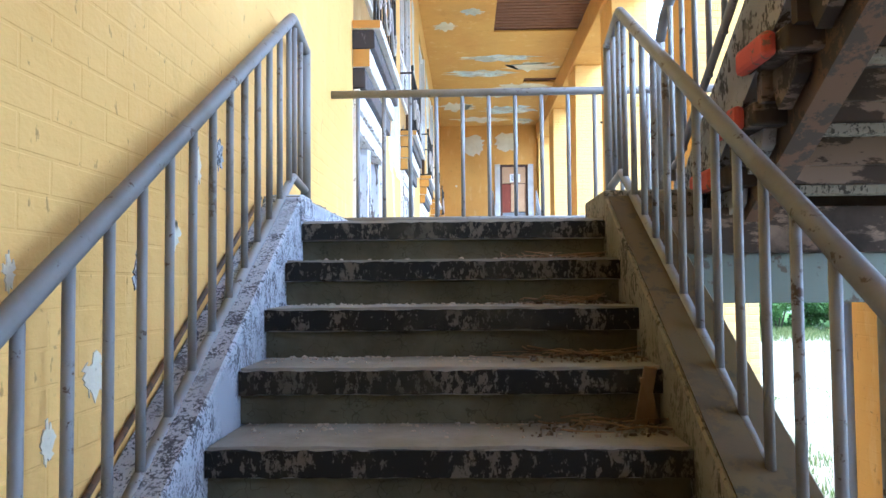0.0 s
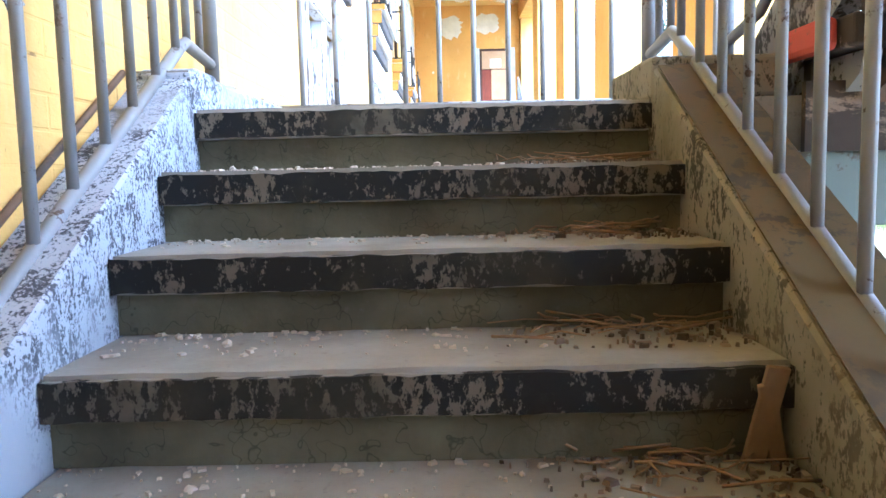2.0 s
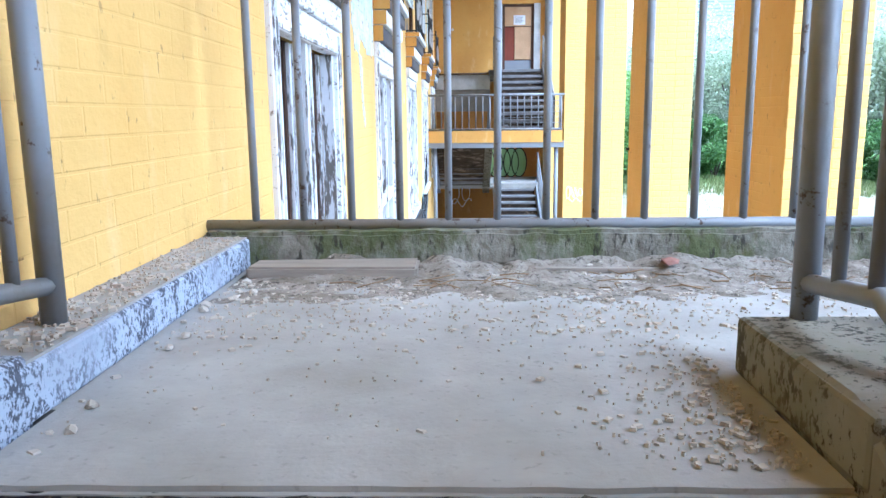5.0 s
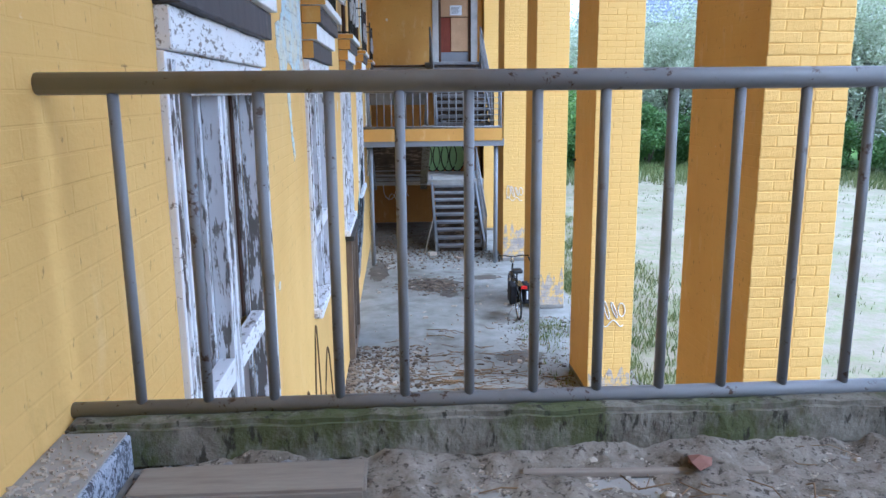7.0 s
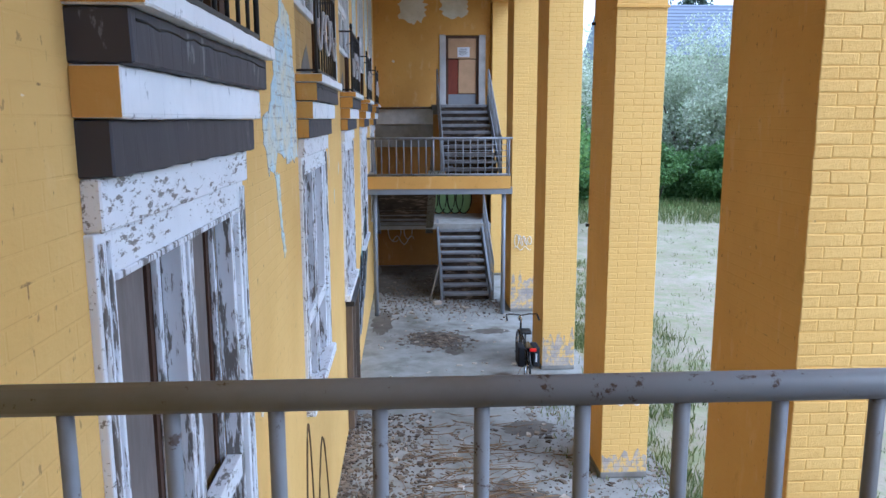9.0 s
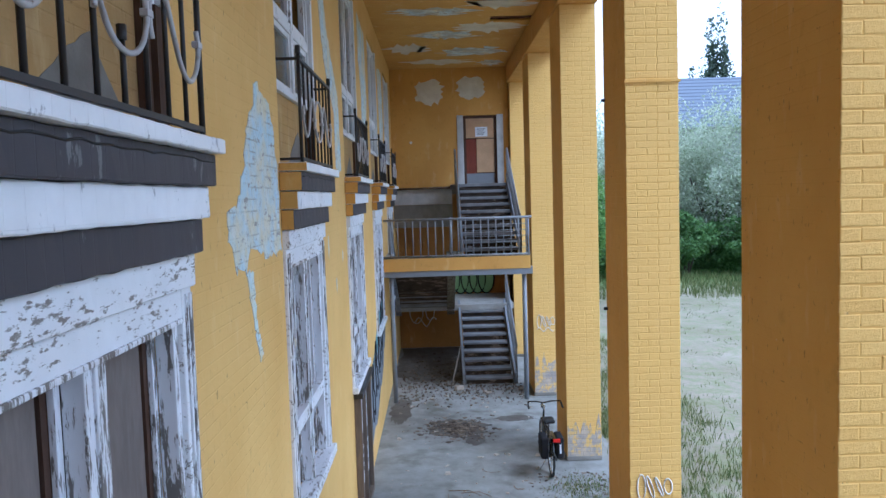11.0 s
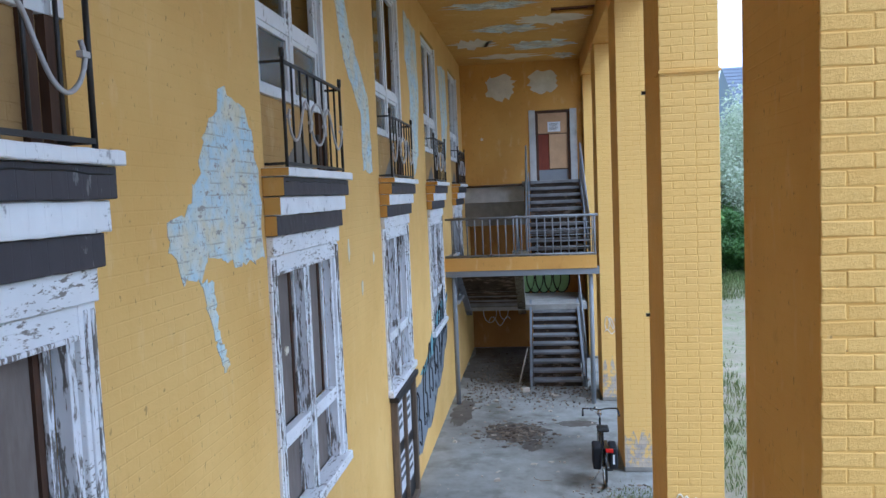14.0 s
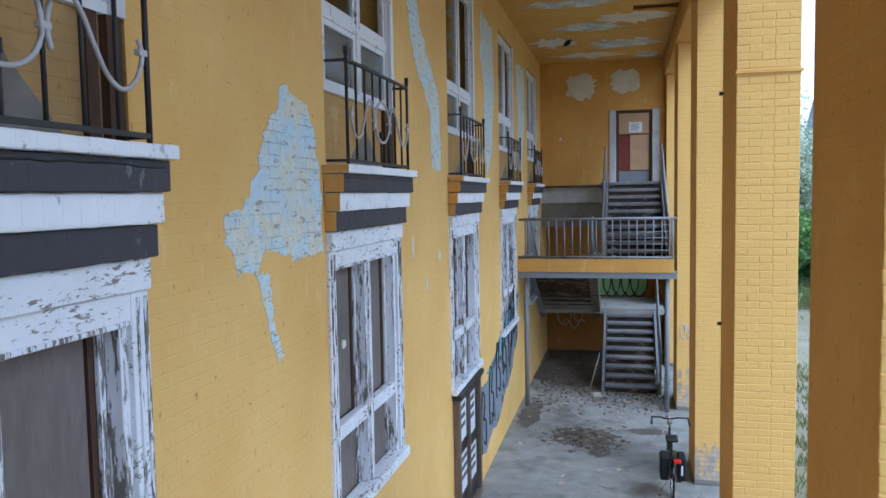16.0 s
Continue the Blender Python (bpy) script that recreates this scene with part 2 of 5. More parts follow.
def plain(name, c, rough=0.6, metal=0.0, vary=0.2, scale=14):
    m = Mat(name, rough, metal)
    m.bump(m.noise(scale * 3, 4), 0.1, 0.002)
    return m.done(m.mix(m.noise(scale, 5), c, tuple(v * (1 - vary) for v in c)))


def patchy():
    m = Mat("bare_blue_plaster", 0.9)
    br = m.bricks("yz", 0.25, 0.083, 0.007)
    c = m.mix(m.ramp(m.noise(2.6, 6), 0.42, 0.6), (0.52, 0.66, 0.74), (0.66, 0.62, 0.46))
    c = m.mix(m.ramp(m.noise(9, 6), 0.45, 0.7, (0, 0, 0), (0.6, 0.6, 0.6)), c, (0.74, 0.76, 0.74))
    c = m.mix(m.ramp(m.noise(7, 4, (1, 1, 2.6)), 0.60, 0.63, (0, 0, 0), (0.9, 0.9, 0.9)), c, (0.33, 0.31, 0.29))
    open_ = m.ramp(m.noise(3.1, 5), 0.47, 0.56)
    dark = m.mix(open_, (0, 0, 0), m.ramp(br, 0.0, 0.5, (0.6, 0.6, 0.6), (0, 0, 0)))
    c = m.mix(dark, c, (0.36, 0.35, 0.30))
    c = m.mix(m.ramp(m.noise(45, 6, (1, 1.6, 0.6)), 0.60, 0.64, (0, 0, 0), (0.8, 0.8, 0.8)), c, (0.25, 0.25, 0.24))
    m.bump(m.mix(open_, (1, 1, 1), br), 0.6, 0.008)
    m.bump(m.noise(40, 5), 0.35, 0.004)
    return m.done(c)


M_PATCH = patchy()
M_PATCHW = concrete("bare_pale_plaster", (0.74, 0.71, 0.60), (0.62, 0.58, 0.46), (0.5, 0.44, 0.3), 0.4)
M_GREYPL = concrete("grey_lower_plaster", (0.27, 0.25, 0.22), (0.18, 0.165, 0.14), (0.12, 0.10, 0.08), 0.6)
M_WHITEPL = concrete("whitish_plaster_band", (0.55, 0.54, 0.52), (0.40, 0.39, 0.38), (0.3, 0.28, 0.25), 0.5)
# Gloom of the rooms and roof space is put into this colour.
M_DIM = plain("painted_interior_gloom", (0.055, 0.05, 0.045), 0.9)
M_RUBBER = plain("black_rubber", (0.012, 0.012, 0.012), 0.6)
M_BLACKP = plain("black_gloss_paint", (0.012, 0.012, 0.014), 0.25)
M_CHROME = plain("chrome", (0.7, 0.7, 0.7), 0.15, 1.0)
M_BAG = plain("black_bag_fabric", (0.015, 0.015, 0.018), 0.8)
M_REDLENS = plain("red_lens", (0.6, 0.02, 0.015), 0.2)
M_PAPER = plain("white_paper", (0.72, 0.73, 0.76), 0.7, 0, 0.1)
M_INK = plain("grey_ink", (0.12, 0.12, 0.12), 0.8)
M_GRAFW = plain("white_spray_paint", (0.8, 0.78, 0.72), 0.8)
M_GRAFK = plain("black_spray_paint", (0.02, 0.018, 0.018), 0.8)
M_GRAFB = plain("brown_spray_paint", (0.12, 0.07, 0.03), 0.8)
M_GRAFG = plain("green_spray_paint", (0.30, 0.45, 0.18), 0.8)
M_CHEEK = peeling("grey_plaster_cheek", (0.30, 0.285, 0.27), (0.06, 0.055, 0.05), 26, 0.545, (1, 1, 0.8), 0.9, (0.22, 0.21, 0.195))
M_OCHRE = peeling("ochre_brown_stringer_top", (0.10, 0.072, 0.026), (0.055, 0.043, 0.024), 14, 0.56, (1, 1, 1), 0.85, (0.09, 0.065, 0.032))
M_GRAFGR = peeling("grey_spray_paint", (0.22, 0.24, 0.27), (0.035, 0.04, 0.05), 2.2, 0.53, (1, 1, 1), 0.8)
M_GRAFT = peeling("turquoise_spray_paint", (0.22, 0.42, 0.46), (0.04, 0.05, 0.06), 3.5, 0.5, (1, 1, 1), 0.8)
M_BRICKRED = plain("red_brick_shard", (0.31, 0.16, 0.125), 0.9, 0, 0.5)
M_RUBBLE = concrete("pale_rubble", (0.50, 0.45, 0.38), (0.34, 0.29, 0.23), (0.3, 0.2, 0.12), 0.5)


def litter():
    m = Mat("brown_leaf_litter", 0.85)
    return m.done(m.ramp(m.island(), 0.0, 1.0, (0.05, 0.038, 0.028), (0.24, 0.19, 0.14)))


M_LITTER = litter()


def leafy(name, a, b):
    m = Mat(name, 0.55)
    c = m.ramp(m.island(), 0.0, 1.0, a, b)
    tr = m.n.new("ShaderNodeBsdfTranslucent")
    m.l.new(c, tr.inputs["Color"])
    mx = m.n.new("ShaderNodeMixShader")
    mx.inputs[0].default_value = 0.45
    m.l.new(m.b.outputs[0], mx.inputs[1])
    m.l.new(tr.outputs[0], mx.inputs[2])
    m.l.new(mx.outputs[0], m.n["Material Output"].inputs["Surface"])
    return m.done(c)


M_LEAF = leafy("green_leaves", (0.07, 0.16, 0.03), (0.24, 0.38, 0.10))
M_LEAFD = leafy("dark_green_leaves", (0.055, 0.12, 0.03), (0.18, 0.30, 0.085))
M_BLOSSOM = leafy("pale_grey_green_foliage", (0.34, 0.40, 0.24), (0.70, 0.72, 0.58))
M_POPLAR = leafy("poplar_leaves", (0.05, 0.07, 0.05), (0.12, 0.15, 0.10))
M_GRASS = leafy("grass_blades", (0.08, 0.12, 0.03), (0.25, 0.26, 0.10))
M_BARK = wood("bark", (0.12, 0.09, 0.07), (0.06, 0.05, 0.04), (4, 4, 0.6))


def soil():
    m = Mat("dry_earth_and_grass", 0.95)
    s = m.n.new("ShaderNodeSeparateXYZ")
    m.l.new(m.co, s.inputs[0])
    bare = m.mix(m.ramp(m.noise(0.5, 8), 0.35, 0.68), (0.36, 0.305, 0.235), (0.25, 0.22, 0.145))
    bare = m.mix(m.ramp(m.noise(2.5, 8, (1, 1, 1), 0.75), 0.46, 0.60, (0, 0, 0), (0.5, 0.5, 0.5)), bare, (0.19, 0.24, 0.085))
    grass = m.mix(m.ramp(m.noise(6, 6), 0.35, 0.65), (0.10, 0.20, 0.035), (0.17, 0.27, 0.06))
    far = m.n.new("ShaderNodeMapRange")
    far.inputs["From Min"].default_value, far.inputs["From Max"].default_value = 38, 43
    m.l.new(s.outputs[1], far.inputs["Value"])
    c = m.mix(far.outputs[0], bare, grass)
    m.bump(m.noise(6, 8), 0.8, 0.05)
    return m.done(c)


M_SOIL = soil()
M_ROOF = plain("blue_grey_roof_tile", (0.16, 0.18, 0.23), 0.6)


def glassy(name, rough, clear):
    m = Mat(name, rough)
    m.b.inputs["Transmission Weight"].default_value = clear
    m.b.inputs["IOR"].default_value = 1.45
    return m.done((0.62, 0.67, 0.62))


M_GLASS = glassy("old_window_glass", 0.05, 1.0)
M_DUSTY = glassy("dusty_window_glass", 0.2, 0.92)


# ---- building blocks ----
def box(bm, x0, x1, y0, y1, z0, z1, bevel=0.0, m=None):
    r = bmesh.ops.create_cube(bm, size=1.0)
    t = Matrix.Translation(((x0 + x1) / 2, (y0 + y1) / 2, (z0 + z1) / 2)) @ Matrix.Diagonal((abs(x1 - x0), abs(y1 - y0), abs(z1 - z0), 1))
    bmesh.ops.transform(bm, matrix=(m @ t) if m else t, verts=r["verts"])
    if bevel:
        es = list({e for v in r["verts"] for e in v.link_edges})
        bmesh.ops.bevel(bm, geom=es, offset=bevel, segments=2, profile=0.5, affect="EDGES")
    return bm


def tube(bm, pts, r, n=10, closed=False):
    """A round bar along a line of points."""
    pts = [Vector(p) for p in pts]
    rings, k = [], len(pts)
    for i, p in enumerate(pts):
        a = pts[(i - 1) % k] if (i or closed) else p
        b = pts[(i + 1) % k] if (i < k - 1 or closed) else p
        d = (b - a).normalized()
        u = d.cross(Vector((0, 0, 1)) if abs(d.z) < 0.9 else Vector((1, 0, 0))).normalized()
        w = d.cross(u)
        rings.append([bm.verts.new(p + r * (math.cos(q) * u + math.sin(q) * w)) for q in [2 * math.pi * j / n for j in range(n)]])
    for i in range(k if closed else k - 1):
        a, b = rings[i], rings[(i + 1) % k]
        for j in range(n):
            f = bm.faces.new((a[j], a[(j + 1) % n], b[(j + 1) % n], b[j]))
            f.smooth = True
    if not closed:
        bm.faces.new(rings[0][::-1])
        bm.faces.new(rings[-1])
    return bm


def mesh_of(bm, name, material):
    bmesh.ops.recalc_face_normals(bm, faces=bm.faces)
    me = bpy.data.meshes.new(name)
    bm.to_mesh(me)
    bm.free()
    me.materials.append(material)
    return me


def part(name, bm, material, parent=None, label=""):
    ob = new(name, mesh_of(bm, name, material))
    if parent:
        ob.parent = parent
        ob.matrix_parent_inverse = parent.matrix_basis.inverted()
    return tagged(ob, label)


def thing(name, at, label, category, group="", kind=""):
    ob = new(name)
    ob.empty_display_size = 0.1
    ob.matrix_basis = Matrix.Translation(at)
    return tagged(ob, label, category, group, kind)


def bx(*a, **k):
    return box(bmesh.new(), *a, **k)


def prism(pts, axis, a, b):
    """A flat outline in the two other axes, pulled from a to b along an axis."""
    bm = bmesh.new()
    put = {"x": lambda p, d: (d, p[0], p[1]), "y": lambda p, d: (p[0], d, p[1]), "z": lambda p, d: (p[0], p[1], d)}[axis]
    lo = [bm.verts.new(put(p, a)) for p in pts]
    hi = [bm.verts.new(put(p, b)) for p in pts]
    bm.faces.new(lo)
    bm.faces.new(hi[::-1])
    for i in range(len(pts)):
        j = (i + 1) % len(pts)
        bm.faces.new((lo[i], hi[i], hi[j], lo[j]))
    return bm


def ragged(pts, amount, steps=7, seed=1):
    """An outline with torn edges."""
    rnd = random.Random(seed)
    out = []
    for i, p in enumerate(pts):
        q = pts[(i + 1) % len(pts)]
        for s in range(steps):
            t = s / steps
            out.append((p[0] + (q[0] - p[0]) * t + rnd.uniform(-amount, amount), p[1] + (q[1] - p[1]) * t + rnd.uniform(-amount, amount)))
    return out


def blob(cx, cy, rx, ry, amount, n=26, seed=1):
    rnd = random.Random(seed)
    return [(cx + rx * math.cos(a) * rnd.uniform(1 - amount, 1), cy + ry * math.sin(a) * rnd.uniform(1 - amount, 1)) for a in [2 * math.pi * i / n for i in range(n)]]


def wear(bm, axis, cuts, bevel, amount, scale=9, edge_only=False):
    """Cut a long bar along its length and roughen its edges."""
    along = [q for q in bm.edges if abs(q.verts[0].co[axis] - q.verts[1].co[axis]) > 1]
    bmesh.ops.subdivide_edges(bm, edges=along, cuts=cuts, use_grid_fill=True)
    if bevel:
        bmesh.ops.bevel(bm, geom=[q for q in bm.edges if len(q.link_faces) == 2 and q.calc_face_angle() > 1.0], offset=bevel, segments=2, affect="EDGES")
    for v in bm.verts:
        v.co.z += amount * noise.noise(v.co * scale)
        if not edge_only:
            v.co.y += amount * noise.noise(v.co * scale + Vector((0, 0, 5)))


# ---- plan ----
GROUND, HALF, MIRROR = -3.4, -1.656, 20.58
CEIL, BEAM = 5.4, 4.9
END = 23.97
BAY, FIRST = 4.52, 3.75
CENTRES = [FIRST + BAY * i for i in range(5)]
PILLARS = [5.5 + 4.55 * i - (0.25 if i == 0 else 0) for i in range(-2, 5)]
PX0, PX1, PDEPTH = 3.58, 4.22, 1.15

# ---- setting ----
part_ground = tagged(part("ground", bx(-400, 800, -400, 900, GROUND - 0.5, GROUND - 0.03), M_SOIL), "dry bare earth with patches of grass", "ground", kind="structure")
tagged(part("floor", bx(0.0, 4.55, -6, 26.0, GROUND - 0.3, GROUND), M_FLOOR), "stained grey concrete floor of the arcade", "floor", kind="structure")


def wall_left():
    """The long wall with two rows of openings."""
    bm = bmesh.new()
    w = 0.98
    ys = [-6.0]
    for c in CENTRES:
        ys += [c - w, c + w]
    ys += [26.0]
    for i in range(len(ys) - 1):
        a, b = ys[i], ys[i + 1]
        if i % 2 == 0:
            box(bm, -0.4, 0, a, b, GROUND - 0.3, CEIL + 0.5)
        else:
            for z0, z1 in ((GROUND - 0.3, -1.25), (1.17, 1.86), (4.85, CEIL + 0.5)):
                box(bm, -0.4, 0, a, b, z0, z1)
    return bm


tagged(part("wall_west", wall_left(), M_WALL), "long yellow painted brick wall with two rows of windows", "wall", kind="structure")
# Back wall and floor added to close the rooms; colour holds their darkness.
tagged(part("wall_rooms_back", bx(-3.2, -3.0, -6, 26, GROUND, CEIL + 0.5), M_DIM), "back wall of the rooms, painted with their gloom", "wall", kind="structure")
tagged(part("floor_upper", bx(-3.0, -0.4, -6, 26, 1.4, 1.7), M_DIM), "floor of the upper rooms, painted with their gloom", "floor", kind="structure")
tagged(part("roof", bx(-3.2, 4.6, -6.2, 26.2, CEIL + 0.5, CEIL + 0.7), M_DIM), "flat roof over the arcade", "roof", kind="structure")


def ceiling():
    bm = bmesh.new()
    xs = [0.0, 1.6, 2.6, 3.5]
    ys = [-6.0, 11.0, 12.1, 13.6, 17.55, 18.0, 26.0]
    holes = {(0, 9), (1, 2), (2, 2), (1, 1), (2, 4), (2, 1)}
    for i in range(3):
        for j in range(6):
            if (i, j) not in holes:
                box(bm, xs[i], xs[i + 1], ys[j], ys[j + 1], CEIL, CEIL + 0.04)
    return bm


tagged(part("ceiling", ceiling(), M_CEIL), "yellow painted ceiling with peeling paint and holes", "ceiling", kind="structure")
lath = tagged(new("ceiling_lath"), "bare brown laths above the broken ceiling", "ceiling lath", kind="structure")
for i in range(16):
    part("lath", bx(1.4, 3.6, 10.9 + i * 0.18, 11.03 + i * 0.18, CEIL + 0.06, CEIL + 0.09), M_LATH, lath)
for i in range(4):
    part("joist", bx(1.5 + i * 0.6, 1.6 + i * 0.6, 10.8, 18.2, CEIL + 0.09, CEIL + 0.3), M_LATH, lath)
for i in range(3):
    part("lath", bx(2.5, 3.6, 17.5 + i * 0.18, 17.62 + i * 0.18, CEIL + 0.06, CEIL + 0.09), M_LATH, lath)
tagged(part("beam_east", bx(PX0 - 0.06, PX1 + 0.02, -6, 26, BEAM, CEIL + 0.5, bevel=0.02), M_WALL_END), "yellow beam over the pillars", "beam", kind="structure")

RND = random.Random(5)
for k, (cx, cy, rx, ry) in enumerate([(0.55, 9.6, 0.3, 0.35), (0.7, 11.0, 0.16, 0.3), (1.1, 12.3, 0.22, 0.22), (0.5, 13.2, 0.25, 0.3), (1.9, 15.6, 0.9, 0.35), (2.7, 16.4, 0.7, 0.5), (1.4, 17.0, 0.9, 0.4), (2.6, 18.6, 0.8, 0.6), (1.7, 19.3, 0.8, 0.5), (0.7, 20.9, 0.6, 0.7), (2.4, 21.4, 0.9, 0.7), (1.5, 22.9, 0.9, 0.5), (3.0, 23.2, 0.4, 0.5)]):
    tagged(part("peeled_patch", prism(blob(cx, cy, rx * 1.3, ry * 1.15, 0.6, 34, k), "z", CEIL - 0.004, CEIL + 0.01), M_PATCHW if k % 2 else M_PATCH), "patch of bare pale plaster on the ceiling", "peeled patch", "peeled patches on the ceiling", "structure")

# torn paint on the long wall
PATCHES = [
    [(6.55, 2.42), (6.95, 2.30), (7.15, 1.75), (7.17, 1.16), (6.75, 1.12), (6.35, 1.20), (6.15, 1.28), (6.0, 1.08), (5.75, 1.13), (5.58, 1.45), (5.95, 1.62), (6.2, 2.05)],
    [(6.0, 1.09), (6.2, 1.09), (6.24, 0.78), (6.3, 0.62), (6.38, 0.45), (6.30, 0.42), (6.21, 0.62), (6.12, 0.82)],
    [(9.75, 4.8), (10.3, 4.8), (10.25, 3.9), (10.75, 3.3), (11.3, 2.9), (11.35, 1.95), (10.85, 1.95), (10.8, 2.7), (10.1, 3.2), (9.8, 3.9)],
    [(14.4, 4.8), (15.6, 4.7), (15.75, 3.5), (15.4, 2.4), (14.9, 1.9), (14.6, 2.6), (14.75, 3.4), (14.35, 4.0)],
    [(18.8, 4.6), (20.2, 4.7), (20.3, 3.4), (19.6, 2.2), (19.0, 2.4), (19.1, 3.4)],
]
for k, p in enumerate(PATCHES):
    tagged(part("peeled_patch", prism(ragged(p, 0.045 if p[0][1] > 2 else 0.022, 6, k), "x", -0.01, 0.004), M_PATCH), "patch of bare blue-grey brickwork where paint fell off", "peeled patch", "peeled patches on the wall", "structure")
for y, z, l in ((5.2, -0.4, 0.08), (7.6, 0.3, 0.1), (9.3, 0.2, 0.16), (8.0 + 1.9, 1.0, 0.3), (10.5, 0.5, 0.25), (11.2, 0.8, 0.2)):
    tagged(part("peeled_patch", prism(blob(y, z, 0.06, l / 2, 0.5, 16, int(y * 7)), "x", -0.01, 0.003), M_PATCHW), "small chip in the yellow paint", "peeled patch", "paint chips on the wall", "structure")


# ---- pillars ----
def pillar(y):
    p = tagged(part("pillar", bx(PX0, PX1, y + 0.008, y + PDEPTH + (0.25 if 5 < y < 6 else 0), GROUND, BEAM, bevel=0.012), M_PILLAR), "tall square yellow painted brick pillar", "pillar", "pillars of the arcade", "structure")
    part("plinth", bx(PX0 - 0.008, PX1 + 0.008, y - 0.006, y + PDEPTH + 0.008, GROUND, GROUND + 0.09, bevel=0.02), M_GREYPL, p, "grey bare brick footing")
    if 8 < y < 12:
        part("band", bx(PX0 - 0.012, PX1 + 0.02, y - 0.022, y + 0.3, 2.84, 2.87), M_PILLAR, p)
    for z in (2.75, -0.05) if 8 < y < 12 else ():
        part("bracket", bx(PX0 - 0.05, PX0 + 0.01, y + 1.06, y + 1.1, z, z + 0.04), M_IRON, p, "short rusty iron stub")
    return p


pillars = [pillar(y) for y in PILLARS]


# ---- windows of the lower row ----
def window_low(c):
    w = thing("window", (0, c, -1.25), "tall boarded window with peeling white wooden frame", "window", "boarded windows of the lower row")
    z0, z1, h = -1.25, 1.15, 1.03
    f = bmesh.new()
    for y0, y1 in ((c - h, c - h + 0.14), (c + h - 0.14, c + h)):
        box(f, -0.06, 0.03, y0, y1, z0, z1, 0.006)
    box(f, -0.06, 0.028, c - h + 0.14, c + h - 0.14, z1 - 0.17, z1 - 0.002, 0.006)
    part("window_frame", f, M_WHITEH, w)
    s = bmesh.new()
    for y0, y1 in ((c - h + 0.14, c - h + 0.20), (c + h - 0.20, c + h - 0.14), (c - 0.09, c + 0.09)):
        box(s, -0.09, 0.0, y0, y1, z0 + 0.08, z1 - 0.17, 0.005)
    box(s, -0.05, 0.014, c - 0.03, c + 0.03, z0 + 0.08, z1 - 0.17, 0.005)
    part("mullion", s, M_WHITE, w)
    for y0, y1 in ((c - h + 0.20, c - 0.09), (c + 0.09, c + h - 0.20)):
        part("transom", bx(-0.088, -0.002, y0, y1, -0.53, -0.40, bevel=0.006), M_WHITEH, w)
        part("board", bx(-0.16, -0.13, y0 - 0.03, y1 - 0.10, -0.42, z1 - 0.16), M_BOARD, w, "weathered grey plywood board")
        part("board", bx(-0.15, -0.12, y1 - 0.085, y1 + 0.02, -0.42, z1 - 0.16), M_BROWN, w, "dark plank strip")
        part("board", bx(-0.15, -0.12, y0 - 0.03, y1 + 0.03, z0 + 0.05, -0.50), M_BOARD, w, "weathered grey plywood board")
        part("inner_frame", bx(-0.125, -0.09, y0, y0 + 0.045, z0 + 0.08, z1 - 0.17, bevel=0.004), M_BROWN, w)
        part("inner_frame", bx(-0.118, -0.09, y1 - 0.045, y1, z0 + 0.08, z1 - 0.17, bevel=0.004), M_WHITE, w)
    for y0, y1 in ((c - h + 0.02, c - h + 0.045), (c - h + 0.085, c - h + 0.105), (c + h - 0.105, c + h - 0.085), (c + h - 0.045, c + h - 0.02)):
        part("bead", bx(0.028, 0.044, y0, y1, z0 + 0.08, z1 - 0.03, bevel=0.005), M_WHITE, w)
    part("bead", bx(0.026, 0.042, c - h + 0.14, c + h - 0.14, z1 - 0.165, z1 - 0.14, bevel=0.005), M_WHITE, w)
    part("window_sill", bx(-0.1, 0.09, c - h - 0.02, c + h + 0.02, z0 - 0.02, z0 + 0.08, bevel=0.012), M_WHITEH, w, "peeling white sill")
    return w


def cornice(c):
    w = thing("cornice", (0, c, 1.15), "stepped white and dark grey cornice under a balconette", "cornice", "stepped cornices on the wall")
    for z0, z1, d, e, m in ((1.152, 1.315, 0.06, 1.025, M_WHITEH), (1.318, 1.485, 0.105, 1.03, M_DARKB), (1.488, 1.64, 0.145, 1.035, M_WHITEB), (1.643, 1.80, 0.185, 1.04, M_DARKB), (1.803, 1.875, 0.235, 1.05, M_WHITEB)):
        b = bmesh.new()
        box(b, -0.05 if z0 > 1.8 else -0.01, d, c - e, c + e, z0, z1)
        along = [q for q in b.edges if abs(q.verts[0].co.y - q.verts[1].co.y) > 1]
        bmesh.ops.subdivide_edges(b, edges=along, cuts=34, use_grid_fill=True)
        bmesh.ops.bevel(b, geom=[q for q in b.edges if len(q.link_faces) == 2 and q.calc_face_angle() > 1.0], offset=0.006, segments=1, affect="EDGES")
        for v in b.verts:
            v.co.x += 0.005 * noise.noise(v.co * 9)
            v.co.z += 0.006 * noise.noise(v.co * 11 + Vector((7, 0, 0)))
        part("band", b, m, w, "white painted band" if m is not M_DARKB else "dark grey painted band")
        if z0 > 1.3 and not (c == FIRST and m is M_DARKB):
            part("end_cap", bx(0.004, d - 0.002, c - e - 0.012, c - e - 0.0065, z0 + 0.004, z1 - 0.004, bevel=0.001), M_WALL_END, w, "yellow painted end of the band")
    cr = [(0.186, c - 1.0 + 0.1 * i, 1.765 + 0.018 * noise.noise(Vector((i * 0.9, c, 0)))) for i in range(21)]
    part("crack", tube(bmesh.new(), cr, 0.005, 4), M_RUBBER, w, "dark crack in the painted band")
    return w


